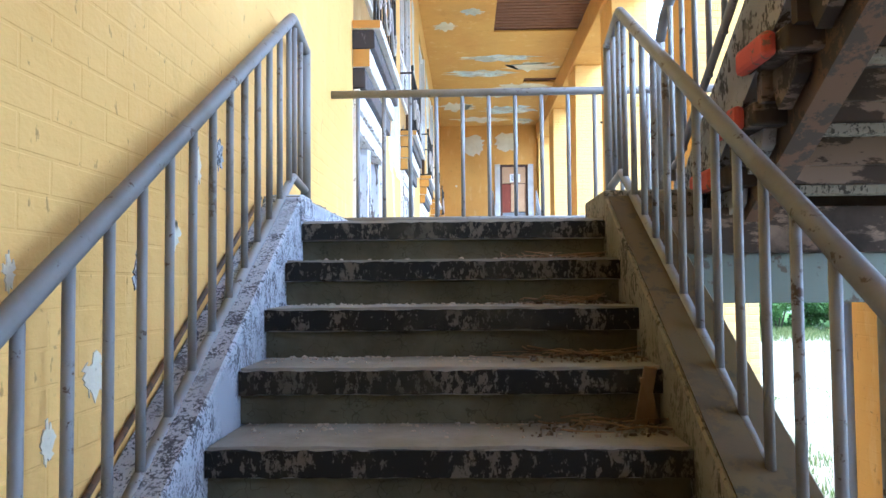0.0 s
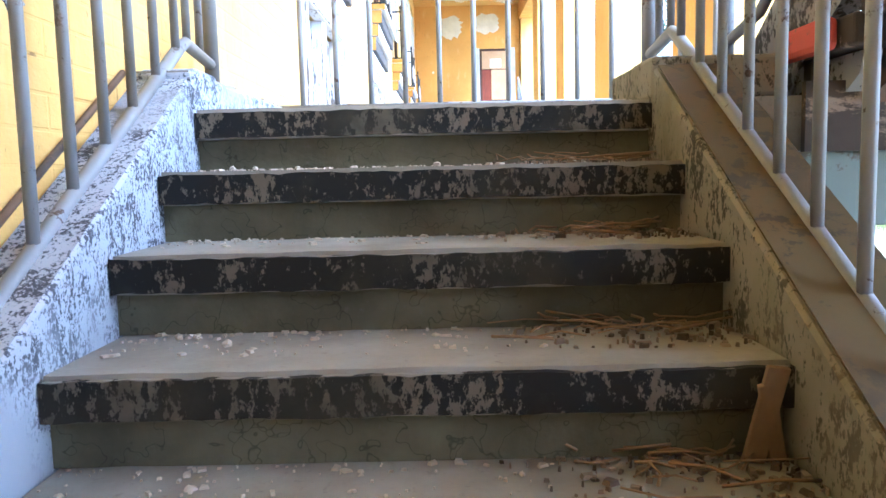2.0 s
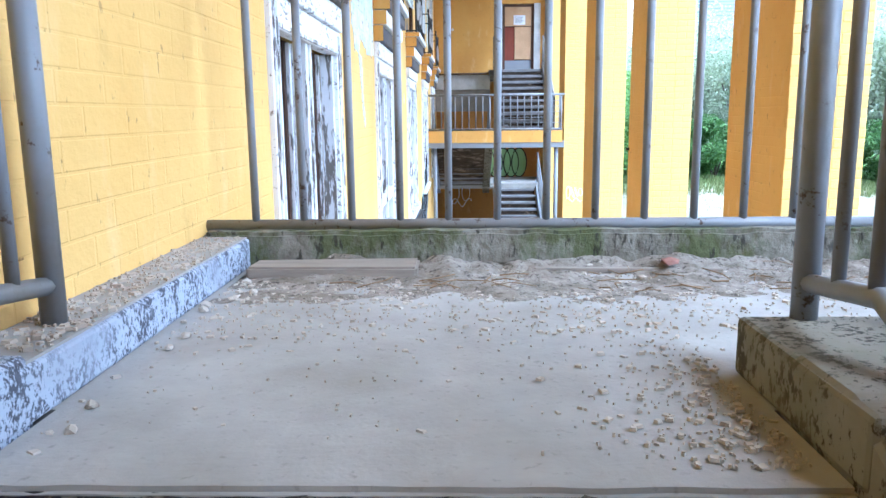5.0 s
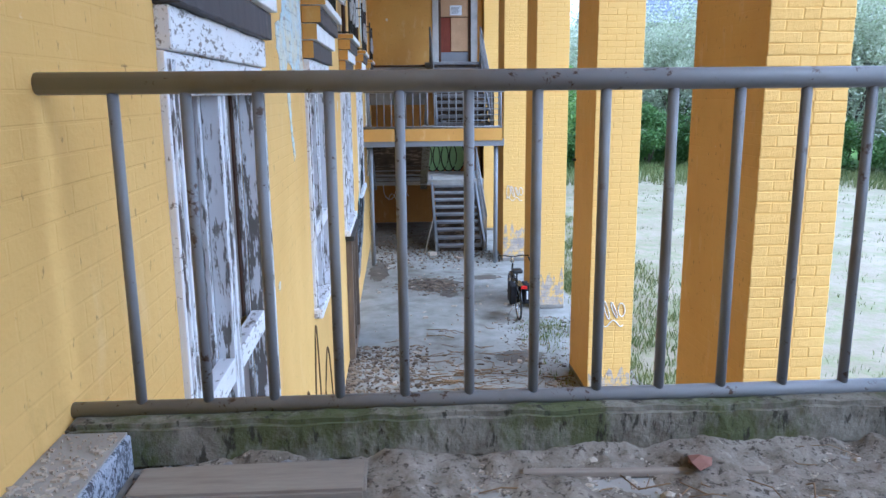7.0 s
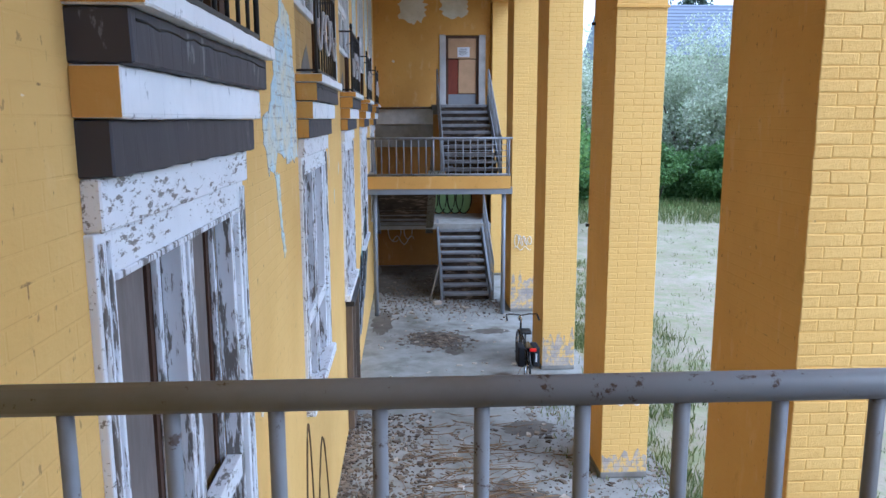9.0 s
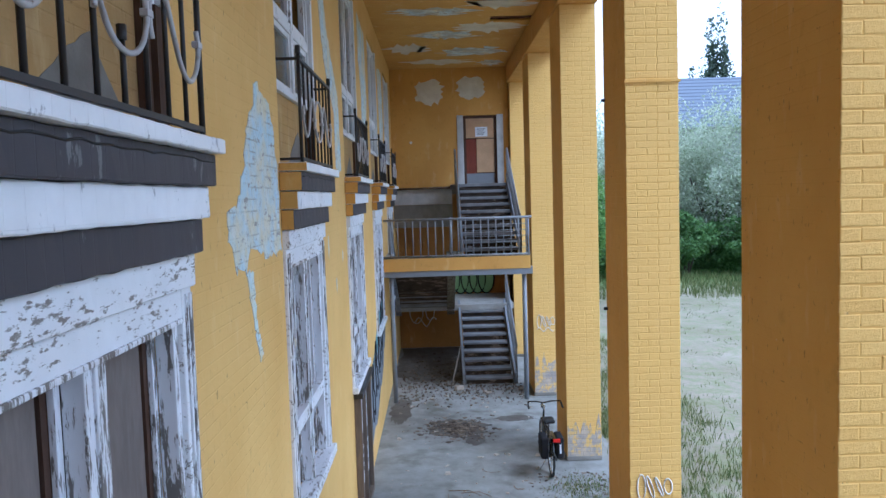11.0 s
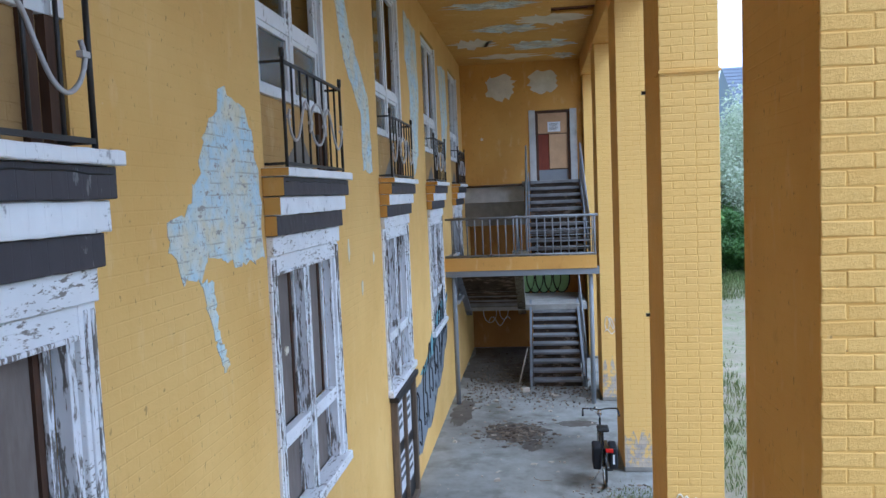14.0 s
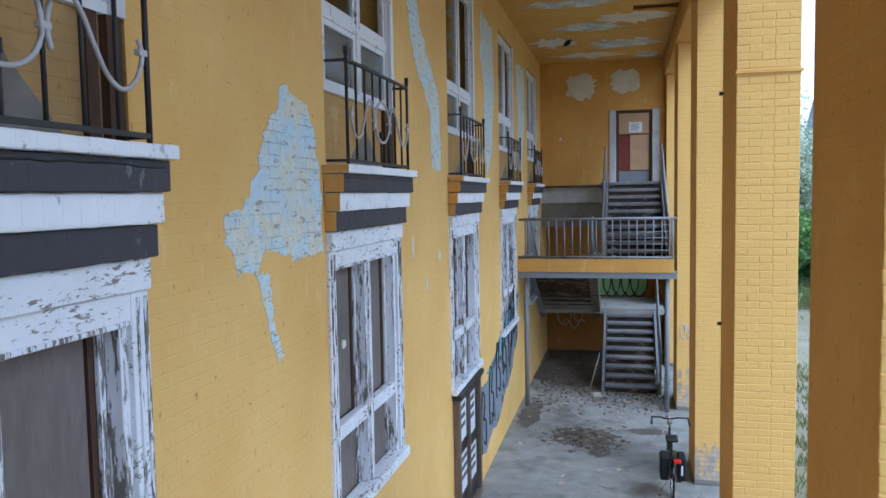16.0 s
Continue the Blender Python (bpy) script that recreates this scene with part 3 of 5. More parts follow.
SCROLL = [(0.03, -0.09), (0.0, 0.0), (0.05, 0.11), (0.19, 0.175), (0.33, 0.10), (0.45, -0.03), (0.58, -0.145), (0.74, -0.19), (0.90, -0.13), (0.98, -0.02), (0.94, 0.06)]


def smooth(pts, n):
    """A rounded line through a few points."""
    out = []
    for i in range(len(pts) - 1):
        p = [Vector(pts[max(0, min(len(pts) - 1, i + k))]) for k in (-1, 0, 1, 2)]
        for q in range(n):
            t = q / n
            out.append(0.5 * (2 * p[1] + (p[2] - p[0]) * t + (2 * p[0] - 5 * p[1] + 4 * p[2] - p[3]) * t * t + (3 * p[1] - p[0] - 3 * p[2] + p[3]) * t ** 3))
    return out + [Vector(pts[-1])]


def balconette(c):
    r = thing("balcony_railing", (0.15, c, 1.875), "black wrought iron balconette with pale scrolls", "railing", "balconettes of the upper windows")
    x, z0, z1, h = 0.17, 1.90, 2.78, 0.90
    part("bottom_rail", bx(x - 0.012, x + 0.012, c - h, c + h, z0, z0 + 0.025), M_IRON, r)
    part("top_rail", bx(x - 0.014, x + 0.014, c - h, c + h, z1 - 0.05, z1 - 0.025), M_IRON, r)
    for y in (c - h, c + h):
        part("side_rail", bx(-0.02, x, y - 0.012, y + 0.012, z1 - 0.05, z1 - 0.028), M_IRON, r)
        part("side_rail", bx(-0.02, x, y - 0.012, y + 0.012, z0, z0 + 0.022), M_IRON, r)
        b = tube(bmesh.new(), [(x, y, 1.875), (x, y, z1)], 0.015, 8)
        tube(b, [(x, y, z1), (x, y, z1 + 0.07)], 0.022, 6)
        part("post", b, M_IRON, r)
    n = 8
    for i in range(1, n):
        y = c - h + 2 * h * i / n
        if i == n // 2:
            part("baluster", tube(bmesh.new(), [(x, y, z0), (x, y, z0 + 0.26)], 0.011, 6), M_IRON, r)
            part("spear", tube(bmesh.new(), [(x, y, z0 + 0.255), (x, y, z0 + 0.27), (x, y, z0 + 0.31)], 0.018, 6), M_IRON, r)
            b = tube(bmesh.new(), [(x, y, z1 - 0.28), (x, y, z1 - 0.04)], 0.011, 6)
        else:
            b = tube(bmesh.new(), [(x, y, z0), (x, y, z1 - 0.03)], 0.011, 6)
        part("baluster", b, M_IRON, r)
    zc = 2.30
    part("ring", tube(bmesh.new(), [(x + 0.016, c + 0.21 * math.cos(a), zc + 0.19 * math.sin(a)) for a in [2 * math.pi * i / 28 for i in range(28)]], 0.012, 6, True), M_SCROLL, r, "pale grey iron ring")
    for s in (-1, 1):
        pts = [(x + 0.016, c + s * (0.235 + 0.62 * t), zc + z) for t, z in smooth(SCROLL, 5)]
        part("scroll", tube(bmesh.new(), pts, 0.012, 6), M_SCROLL, r, "pale grey iron scroll")
        for yy in (0.22, 0.84):
            part("clip", bx(x - 0.005, x + 0.03, c + s * yy - 0.03, c + s * yy + 0.03, zc - 0.015, zc + 0.015, bevel=0.004), M_SCROLL, r)
    return r


def window_up(c, k):
    w = thing("window", (-0.2, c, 2.5), "tall upper casement window, white frame, panes broken", "window", "casement windows of the upper row")
    z0, z1, h = 2.50, 4.82, 0.93
    part("infill", bx(-0.25, -0.06, c - 0.98, c + 0.98, 1.87, z0), M_INFILL, w, "dirty yellow painted brick infill")
    part("side_board", bx(-0.058, -0.02, c + 0.72, c + 0.80, 1.88, z0), M_BROWN, w, "dark weathered board")
    part("side_board", bx(-0.058, -0.01, c + 0.86, c + 0.97, 1.88, z0), M_BROWN, w, "dark weathered board")
    part("smear", prism(ragged([(c - 0.35, 1.875), (c + 0.62, 1.875), (c + 0.50, 2.0), (c + 0.25, 2.24), (c - 0.05, 2.08)], 0.012, 5, 5 + k), "x", -0.07, -0.057), M_GREYPL, w, "grey plaster smear")
    part("window_sill", bx(-0.2, -0.02, c - 0.97, c + 0.97, z0, z0 + 0.06, bevel=0.006), M_WHITEU, w)
    f = bmesh.new()
    for y0, y1 in ((c - 0.978, c - h + 0.07), (c + h - 0.07, c + 0.978), (c - 0.05, c + 0.05)):
        box(f, -0.12, -0.03, y0, y1, z0 + 0.06, z1, 0.005)
    part("window_frame", f, M_WHITEU, w)
    for a, b in ((c - h + 0.07, c - 0.05), (c + 0.05, c + h - 0.07)):
        part("transom", bx(-0.115, -0.035, a, b, 3.12, 3.22, bevel=0.005), M_WHITEU, w)
        part("head", bx(-0.115, -0.035, a, b, z1 - 0.1, z1), M_WHITEU, w)
        for q, (u, v) in enumerate(((z0 + 0.06, 3.12), (3.22, z1 - 0.1))):
            s = bmesh.new()
            box(s, -0.105, -0.05, a, a + 0.05, u, v)
            box(s, -0.105, -0.05, b - 0.05, b, u, v)
            box(s, -0.103, -0.052, a + 0.05, b - 0.05, u, u + 0.05)
            box(s, -0.103, -0.052, a + 0.05, b - 0.05, v - 0.05, v)
            part("sash", s, M_WHITEU, w)
            if q == 0 or a < c:
                g = part("pane", bx(-0.082, -0.076, a + 0.05, b - 0.05, u + 0.05, v - 0.05), M_DUSTY if q == 0 else M_GLASS, w, "dusty glass pane")
                g.visible_shadow = False
    part("trim", bx(-0.028, 0.012, c + 0.88, c + 0.978, z0, z1), M_WHITEU, w)
    return w


for k, c in enumerate(CENTRES):
    window_low(c)
    cornice(c)
    balconette(c)
    window_up(c, k)


# ---- stairs at both ends ----
def stairwell(far):
    s = -1 if far else 1

    def Y(y):
        return MIRROR - y if far else y

    def B(x0, x1, y0, y1, z0, z1, bevel=0.0):
        a, b = sorted((Y(y0), Y(y1)))
        return bx(x0, x1, a, b, z0, z1, bevel=bevel)

    tread_mat = M_STEPGREY if far else M_TREAD
    riser_mat = M_STEPGREY if far else M_RISER
    grp = "far" if far else "near"

    # mid landing with kerb
    lb = B(0, 3.5, 0.31, 1.74, -0.16, 0.0)
    ra, rb2 = sorted((Y(-0.03), Y(0.31)))
    box(lb, 1.545, 3.5, ra, rb2, -0.16, 0.0)
    land = tagged(part("landing", lb, M_LAND), "dusty concrete stair landing strewn with debris", "landing", kind="structure")
    part("fascia", B(0, 3.5, 1.745, 1.80, -0.20, 0.10), M_WALL_END, land, "yellow painted edge")
    part("beam", B(0, 3.55, 1.60, 1.78, -0.34, -0.165, 0.006), M_STEEL, land, "dark grey steel beam")
    part("beam", B(1.78, 3.5, -0.10, 0.02, -0.38, -0.165, 0.006), M_BEAMG, land, "green-grey steel beam")
    kb = B(0.0, 3.5, 1.655, 1.743, 0.002, 0.132)
    wear(kb, 0, 90, 0.014, 0.009, 14)
    part("kerb", kb, M_KERB, land, "mossy crumbling concrete kerb")
    for x in (0.18, 3.36):
        p = tube(bmesh.new(), [(x, Y(1.62), GROUND), (x, Y(1.62), -0.34)], 0.055, 12)
        tagged(part("steel_post", p, M_STEEL), "grey round steel post under the landing", "post", "posts under the landings", "structure")
    part("edge_strip", B(0.0, 0.178, -0.02, 1.655, 0.002, 0.11, 0.01), M_STRING, land, "peeling white edge strip along the wall")
    et = B(0.003, 0.168, -0.01, 1.65, 0.105, 0.116)
    part("edge_top", et, M_LAND, land, "dusty concrete top of the edge strip")
    part("edge_block", B(1.53, 1.93, -0.02, 0.52, 0.002, 0.125, 0.012), M_STRINGR, land, "flaking plaster block")
    half = tagged(part("half_landing", B(0, 3.5, -2.48, -5.0, HALF - 0.16, HALF), M_LAND), "concrete half landing", "landing", kind="structure")

    # flight between half landing and landing
    fl = tagged(new("stair_flight"), "worn concrete stair with black painted step edges", "stair", "stair flights", "structure")
    for i in range(9):
        y, z = -0.315 * i, -0.184 * i
        t = bmesh.new()
        a, b = sorted((Y(y), Y(y + 0.37 if i else 0.33)))
        box(t, 0.17, 1.54, a, b, z - 0.088, z if i else z + 0.002)
        wear(t, 0, 36, 0.010, 0.004)
        part("tread", t, tread_mat if i else M_LAND, fl)
        a, b = sorted((Y(y - 0.005), Y(y + 0.01)))
        pb = bx(0.176, 1.538, a, b, z - 0.084, z - 0.010)
        wear(pb, 0, 60, 0.0, 0.005, 23, True)
        part("painted_band", pb, M_BAND, fl, "worn black paint on the step edge")
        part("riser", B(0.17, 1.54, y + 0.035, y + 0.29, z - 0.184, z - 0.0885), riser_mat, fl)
    lo = [(Y(0.03), 0.02), (Y(-2.87), -1.66), (Y(-2.87), -1.93), (Y(0.03), -0.25)]
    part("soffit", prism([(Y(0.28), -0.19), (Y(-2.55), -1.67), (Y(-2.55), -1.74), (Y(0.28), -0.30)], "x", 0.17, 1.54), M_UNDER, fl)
    for x0, x1, m in ((0.004, 0.172, M_STRING), (1.535, 1.76, M_STRINGR)):
        pr = prism([(Y(0.25), 0.13), (Y(0.05), 0.13), (Y(-2.90), -1.575), (Y(-2.90), -2.0), (Y(0.25), -0.30)], "x", x0, x1)
        bmesh.ops.bevel(pr, geom=list(pr.edges), offset=0.008, segments=1, affect="EDGES")
        part("stringer", pr, m, fl, "peeling painted concrete stringer")

    part("stringer_top", prism([(Y(0.02), 0.118), (Y(0.02), 0.121), (Y(-2.88), -1.555), (Y(-2.88), -1.567)], "x", 1.548, 1.748), M_OCHRE, fl, "ochre brown paint on the stringer top")

    # handrails of that flight
    for x in (0.085, 1.66):
        r = thing("stair_railing", (x, Y(0.5), 0.12), "grey-blue painted tubular steel stair railing", "railing", "stair railings")
        def top(y):
            return 1.0 + 0.6 * (y - 0.19)
        def low(y):
            return 0.225 + 0.595 * (y - 0.19)
        part("handrail", tube(bmesh.new(), [(x, Y(-2.85), top(-2.85)), (x, Y(0.14), top(0.14)), (x, Y(0.19), 1.0), (x, Y(0.24), 0.995), (x, Y(0.50), 0.93)], 0.027, 12), M_RAIL, r)
        part("bottom_rail", tube(bmesh.new(), [(x, Y(-2.85), low(-2.85)), (x, Y(0.17), low(0.17)), (x, Y(0.22), 0.235), (x, Y(0.50), 0.20)], 0.020, 10), M_RAIL, r)
        part("post", tube(bmesh.new(), [(x, Y(0.50), 0.10), (x, Y(0.50), 0.945)], 0.027, 12), M_RAIL, r)
        part("post", tube(bmesh.new(), [(x, Y(-2.85), -1.60), (x, Y(-2.85), top(-2.85))], 0.027, 12), M_RAIL, r)
        for i in range(17):
            y = 0.13 - 0.178 * i
            part("baluster", tube(bmesh.new(), [(x, Y(y), low(y)), (x, Y(y), top(y))], 0.014, 8), M_RAIL, r)
        for y in (0.24, 0.37):
            part("baluster", tube(bmesh.new(), [(x, Y(y), 0.22), (x, Y(y), 0.97)], 0.014, 8), M_RAIL, r)

    # railing of the landing
    r = thing("landing_railing", (1.75, Y(1.735), 0.145), "grey painted steel railing along the landing edge", "railing", "landing railings")
    yr = Y(1.735) if not far else Y(1.735)
    xend = 3.55
    part("handrail", tube(bmesh.new(), [(-0.01 if not far else 0.03, yr, 1.014), (xend, yr, 1.018)], 0.028, 12), M_RAIL, r)
    part("bottom_rail", tube(bmesh.new(), [(0.0, yr, 0.146), (3.5, yr, 0.144)], 0.022, 10), M_RAIL, r)
    for i in range(19):
        x = 0.183 + 0.1795 * i
        part("baluster", tube(bmesh.new(), [(x, yr, 0.145), (x, yr, 1.01)], 0.0145, 10), M_RAIL, r)
    if far:
        for i in range(5):
            z = 0.30 + 0.14 * i
            part("cross_bar", tube(bmesh.new(), [(1.95, yr, z), (3.4, yr, z)], 0.010, 6), M_RAIL, r)
    part("post", tube(bmesh.new(), [(3.46, yr, 0.0), (3.46, yr, 0.99)], 0.027, 12), M_RAIL, r)

    # upper flight to the door
    up = tagged(new("stair_flight"), "concrete stair to the upper door with red tread ends" if not far else "grey concrete stair to the boarded upper door", "stair", "stair flights", "structure")
    y_up = 0.05 if not far else 0.1
    for i in range(10):
        y, z = y_up - 0.305 * i, 0.19 * (i + 1)
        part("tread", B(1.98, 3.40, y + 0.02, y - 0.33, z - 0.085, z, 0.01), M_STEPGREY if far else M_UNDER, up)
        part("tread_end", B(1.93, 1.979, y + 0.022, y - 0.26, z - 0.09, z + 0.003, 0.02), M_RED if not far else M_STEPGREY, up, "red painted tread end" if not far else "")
        # Risers take the dark underside colour as shade below each tread.
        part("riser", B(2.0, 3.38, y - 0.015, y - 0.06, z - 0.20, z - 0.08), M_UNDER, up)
    for x in (2.16, 3.24):
        pr = prism([(Y(y_up + 0.05), -0.16), (Y(y_up + 0.05), 0.02), (Y(-3.0), 1.78), (Y(-3.0), 1.56)], "x", x - 0.055, x + 0.055)
        part("stringer_beam", pr, M_RUST if not far else M_STEEL, up, "rusty steel stringer beam")
    for x in (1.955, 3.42):
        if far:
            pr = prism([(Y(y_up + 0.12), -0.02), (Y(y_up + 0.12), 0.30), (Y(y_up - 0.05), 0.42), (Y(-2.95), 2.16), (Y(-2.95), 1.78)], "x", x - 0.012, x + 0.018)
            part("side_plate", pr, M_STEEL, up, "grey steel side plate")
        else:
            cx = 2.0 if x < 3 else x
            pr = prism([(0.50, 0.003), (0.42, 0.20), (-0.05, 0.50), (-2.95, 2.29), (-2.95, 1.93), (0.03, 0.10), (0.08, 0.003)], "x", cx - 0.015, cx + 0.055)
            bmesh.ops.bevel(pr, geom=list(pr.edges), offset=0.008, segments=1, affect="EDGES")
            part("cheek", pr, M_CHEEK, up, "flaking grey plaster cheek")
    if not far:
        for i in range(10):
            y, z = y_up - 0.305 * i, 0.19 * (i + 1)
            part("ledge", B(2.24, 3.15, y - 0.255, y - 0.335, z - 0.125, z - 0.0865, 0.006), M_STRINGR, up, "pale worn ledge under the tread")
            # Brackets from the third on are coloured dark for the shade there.
            part("bracket", prism([(y - 0.02, z - 0.09), (y - 0.27, z - 0.09), (y - 0.25, z - 0.15), (y - 0.10, z - 0.24)], "x", 2.04, 2.09), M_CHEEK if i < 2 else M_UNDER, up, "plaster bracket under the tread")
    for x in (1.90, 3.44):
        rr = thing("stair_railing", (x, Y(0.3), 0.0), "grey painted tubular railing of the upper flight", "railing", "stair railings")
        part("handrail", tube(bmesh.new(), [(x, Y(0.40), 0.92), (x, Y(0.30), 1.02), (x, Y(0.1), 1.10), (x, Y(-2.85), 2.92)], 0.026, 12), M_RAIL, rr)
        part("bottom_rail", tube(bmesh.new(), [(x, Y(0.40), 0.22), (x, Y(0.12), 0.27), (x, Y(-2.85), 2.12)], 0.018, 8), M_RAIL, rr)
        part("post", tube(bmesh.new(), [(x, Y(0.40), 0.0), (x, Y(0.40), 0.93)], 0.027, 12), M_RAIL, rr)
        part("post", tube(bmesh.new(), [(x, Y(-2.85), 1.9), (x, Y(-2.85), 2.92)], 0.027, 12), M_RAIL, rr)
        for i in range(16):
            y = 0.2 - 0.185 * i
            part("baluster", tube(bmesh.new(), [(x, Y(y), 0.24 + 0.62 * (0.12 - y)), (x, Y(y), 1.09 + 0.617 * (0.1 - y))], 0.013, 8), M_RAIL, rr)
    tagged(part("upper_landing", B(0, 3.5, -2.95, -3.38, 1.74, 1.90) if False else B(1.75, 3.5, -2.98, -3.38, 1.74, 1.90), M_STEPGREY), "small concrete landing at the upper door", "landing", kind="structure")

    # Added dark panel; stands in for shade on the landing edge.
    part("shade_panel", B(1.93, 3.42, -0.105, -0.13, -0.166, 0.03), M_UNDER, land, "added dark panel for the shade under the first step")

    # lowest flight from the ground
    dn = tagged(new("stair_flight"), "dusty concrete stair rising from the ground", "stair", "stair flights", "structure")
    n = 10
    rise = (HALF - GROUND) / n
    for i in range(n - 1):
        y, z = 0.08 - 0.31 * i, GROUND + rise * (i + 1)
        part("tread", B(1.95, 3.2, y + 0.02, y - 0.33, z - 0.06, z, 0.01), M_STEPGREY, dn)
        # Shade between the treads is put into the riser colour.
        part("riser", B(1.97, 3.18, y - 0.03, y - 0.07, z - rise, z - 0.061), M_UNDER, dn)
    for x in (1.90, 3.25):
        part("stringer", prism([(Y(0.12), GROUND), (Y(0.12), GROUND + 0.28), (Y(-2.80), HALF + 0.10), (Y(-2.80), HALF - 0.28), (Y(-0.2), GROUND)], "x", x - 0.03, x + 0.03), M_STEEL, dn, "grey steel stringer")
    rr = thing("stair_railing", (3.3, Y(0.1), GROUND), "grey painted railing of the lowest flight", "railing", "stair railings")
    part("handrail", tube(bmesh.new(), [(3.3, Y(0.1), GROUND + 1.0), (3.3, Y(-2.8), HALF + 0.95)], 0.026, 10), M_RAIL, rr)
    for i in range(13):
        y = 0.1 - 0.24 * i
        z = GROUND + 0.55 * (0.1 - y) * 1.08
        part("baluster", tube(bmesh.new(), [(3.3, Y(y), z), (3.3, Y(y), z + 1.0)], 0.012, 8), M_RAIL, rr)

    # end walls
    a, b = sorted((Y(-3.39), Y(-3.70)))
    w = bmesh.new()
    x0, x1 = 2.18, 3.21
    box(w, 0, x0, a, b, 1.80, CEIL)
    box(w, x1, 3.56, a, b, 1.80, CEIL)
    box(w, x0, x1, a, b, 3.97, CEIL)
    box(w, x0, x1, a, b, 1.80, 1.90)
    tagged(part("wall_" + ("north" if far else "south"), w, M_WALL_END), "yellow plastered end wall with peeled patches", "wall", kind="structure")
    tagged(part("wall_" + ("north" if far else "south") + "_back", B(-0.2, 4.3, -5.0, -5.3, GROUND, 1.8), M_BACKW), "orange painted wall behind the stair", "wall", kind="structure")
    tagged(part("soffit_" + grp, B(0, 3.56, -3.70, -5.0, 1.62, 1.8), M_GREYPL), "grey soffit above the half landing", "ceiling", kind="structure")
    if far:
        tagged(part("wall_stair_side_" + grp, B(3.58, 4.2, -3.42, -5.3, GROUND, 4.9), M_WALL_END), "yellow side wall beside the half landing", "wall", kind="structure")
    # door in the end wall
    d = thing("door", (2.69, Y(-3.39), 1.9), "boarded upper door with a paper notice", "door", "upper doors")
    f = bmesh.new()
    yy = sorted((Y(-3.36), Y(-3.5)))
    for u, v in ((2.0, 2.19), (3.20, 3.40)):
        box(f, u, v, yy[0], yy[1], 1.9, 3.98, 0.01)
    part("door_surround", f, M_WHITEPL, d, "whitish plaster door surround")
    f = bmesh.new()
    yy = sorted((Y(-3.42), Y(-3.52)))
    box(f, 2.19, 2.27, yy[0], yy[1], 1.9, 3.96)
    box(f, 3.12, 3.20, yy[0], yy[1], 1.9, 3.96)
    box(f, 2.27, 3.12, yy[0], yy[1], 3.88, 3.96)
    part("door_frame", f, M_BROWN, d)
    part("threshold_panel", B(2.27, 3.12, -3.46, -3.52, 1.9, 2.22), M_STEEL, d, "grey kick panel")
    part("backing", B(2.27, 3.12, -3.54, -3.57, 1.9, 3.96), M_BROWN, d)
    part("door_leaf", B(2.27, 2.58, -3.47, -3.53, 2.22, 3.26), wood_red, d, "red-brown door leaf")
    part("board", B(2.585, 3.12, -3.45, -3.53, 2.25, 3.26, 0.004), M_OSB, d, "tan particle board")
    part("board", B(2.27, 3.12, -3.44, -3.53, 3.29, 3.88, 0.004), M_OSB, d, "tan particle board")
    if far:
        n0 = part("notice", B(2.55, 2.92, -3.43, -3.436, 3.33, 3.62), M_PAPER, d, "white paper notice with rows of small print")
        for k in range(6):
            part("text_line", B(2.60, 2.86 - 0.03 * (k % 3), -3.424, -3.429, 3.56 - 0.035 * k, 3.572 - 0.035 * k), M_INK, n0)
    return fl


wood_red = wood("red_brown_door", (0.22, 0.055, 0.03), (0.15, 0.04, 0.025), (3, 3, 0.5))
stairwell(False)
stairwell(True)

# marks on the wall beside the first flight
for k, (y, z, ry, rz) in enumerate(((-0.62, 0.20, 0.07, 0.12), (-0.85, 0.12, 0.06, 0.16), (-1.05, -0.12, 0.08, 0.10), (-1.3, -0.25, 0.06, 0.13), (-1.55, -0.5, 0.10, 0.12), (-1.75, -0.62, 0.05, 0.10), (-0.3, 0.45, 0.05, 0.07), (-1.9, -0.25, 0.03, 0.08))):
    tagged(part("peeled_patch", prism(blob(y, z, ry * 0.75, rz * 0.6, 0.6, 30, 60 + k), "x", -0.01, 0.003), M_PATCHW if k % 3 else M_STRING), "pale bare patch on the yellow stair wall", "peeled patch", "peeled patches by the stair", "structure")
tagged(part("wall_pipe", tube(bmesh.new(), [(0.012, -2.9, -1.53), (0.012, -1.4, -0.66), (0.012, -0.1, 0.10)], 0.010, 6), M_RUST), "thin rusty pipe along the stair wall", "pipe")
tagged(part("fallen_leaf", prism(blob(0.62, -1.37, 0.05, 0.035, 0.35, 12, 3), "z", -0.918, -0.914), plain("yellow_leaf", (0.5, 0.30, 0.06), 0.7)), "yellow fallen leaf on a step", "leaf", "fallen leaves")

# far end details
tagged(part("wall_band", bx(0.01, 1.8, END + 0.06, END + 0.30, 1.32, 1.78), M_WHITEPL), "whitish plaster band under the end wall", "wall", kind="structure")
tagged(part("wall_band_lower", bx(0.01, 1.8, END + 0.10, END + 0.30, 0.62, 1.315), M_GREYPL), "grey bare plaster wall behind the railing", "wall", kind="structure")
tagged(part("pipe", tube(bmesh.new(), [(0.0, END - 0.05, 1.80), (1.78, END - 0.05, 1.82)], 0.03, 8), M_RUST), "rusty pipe along the end wall", "pipe")
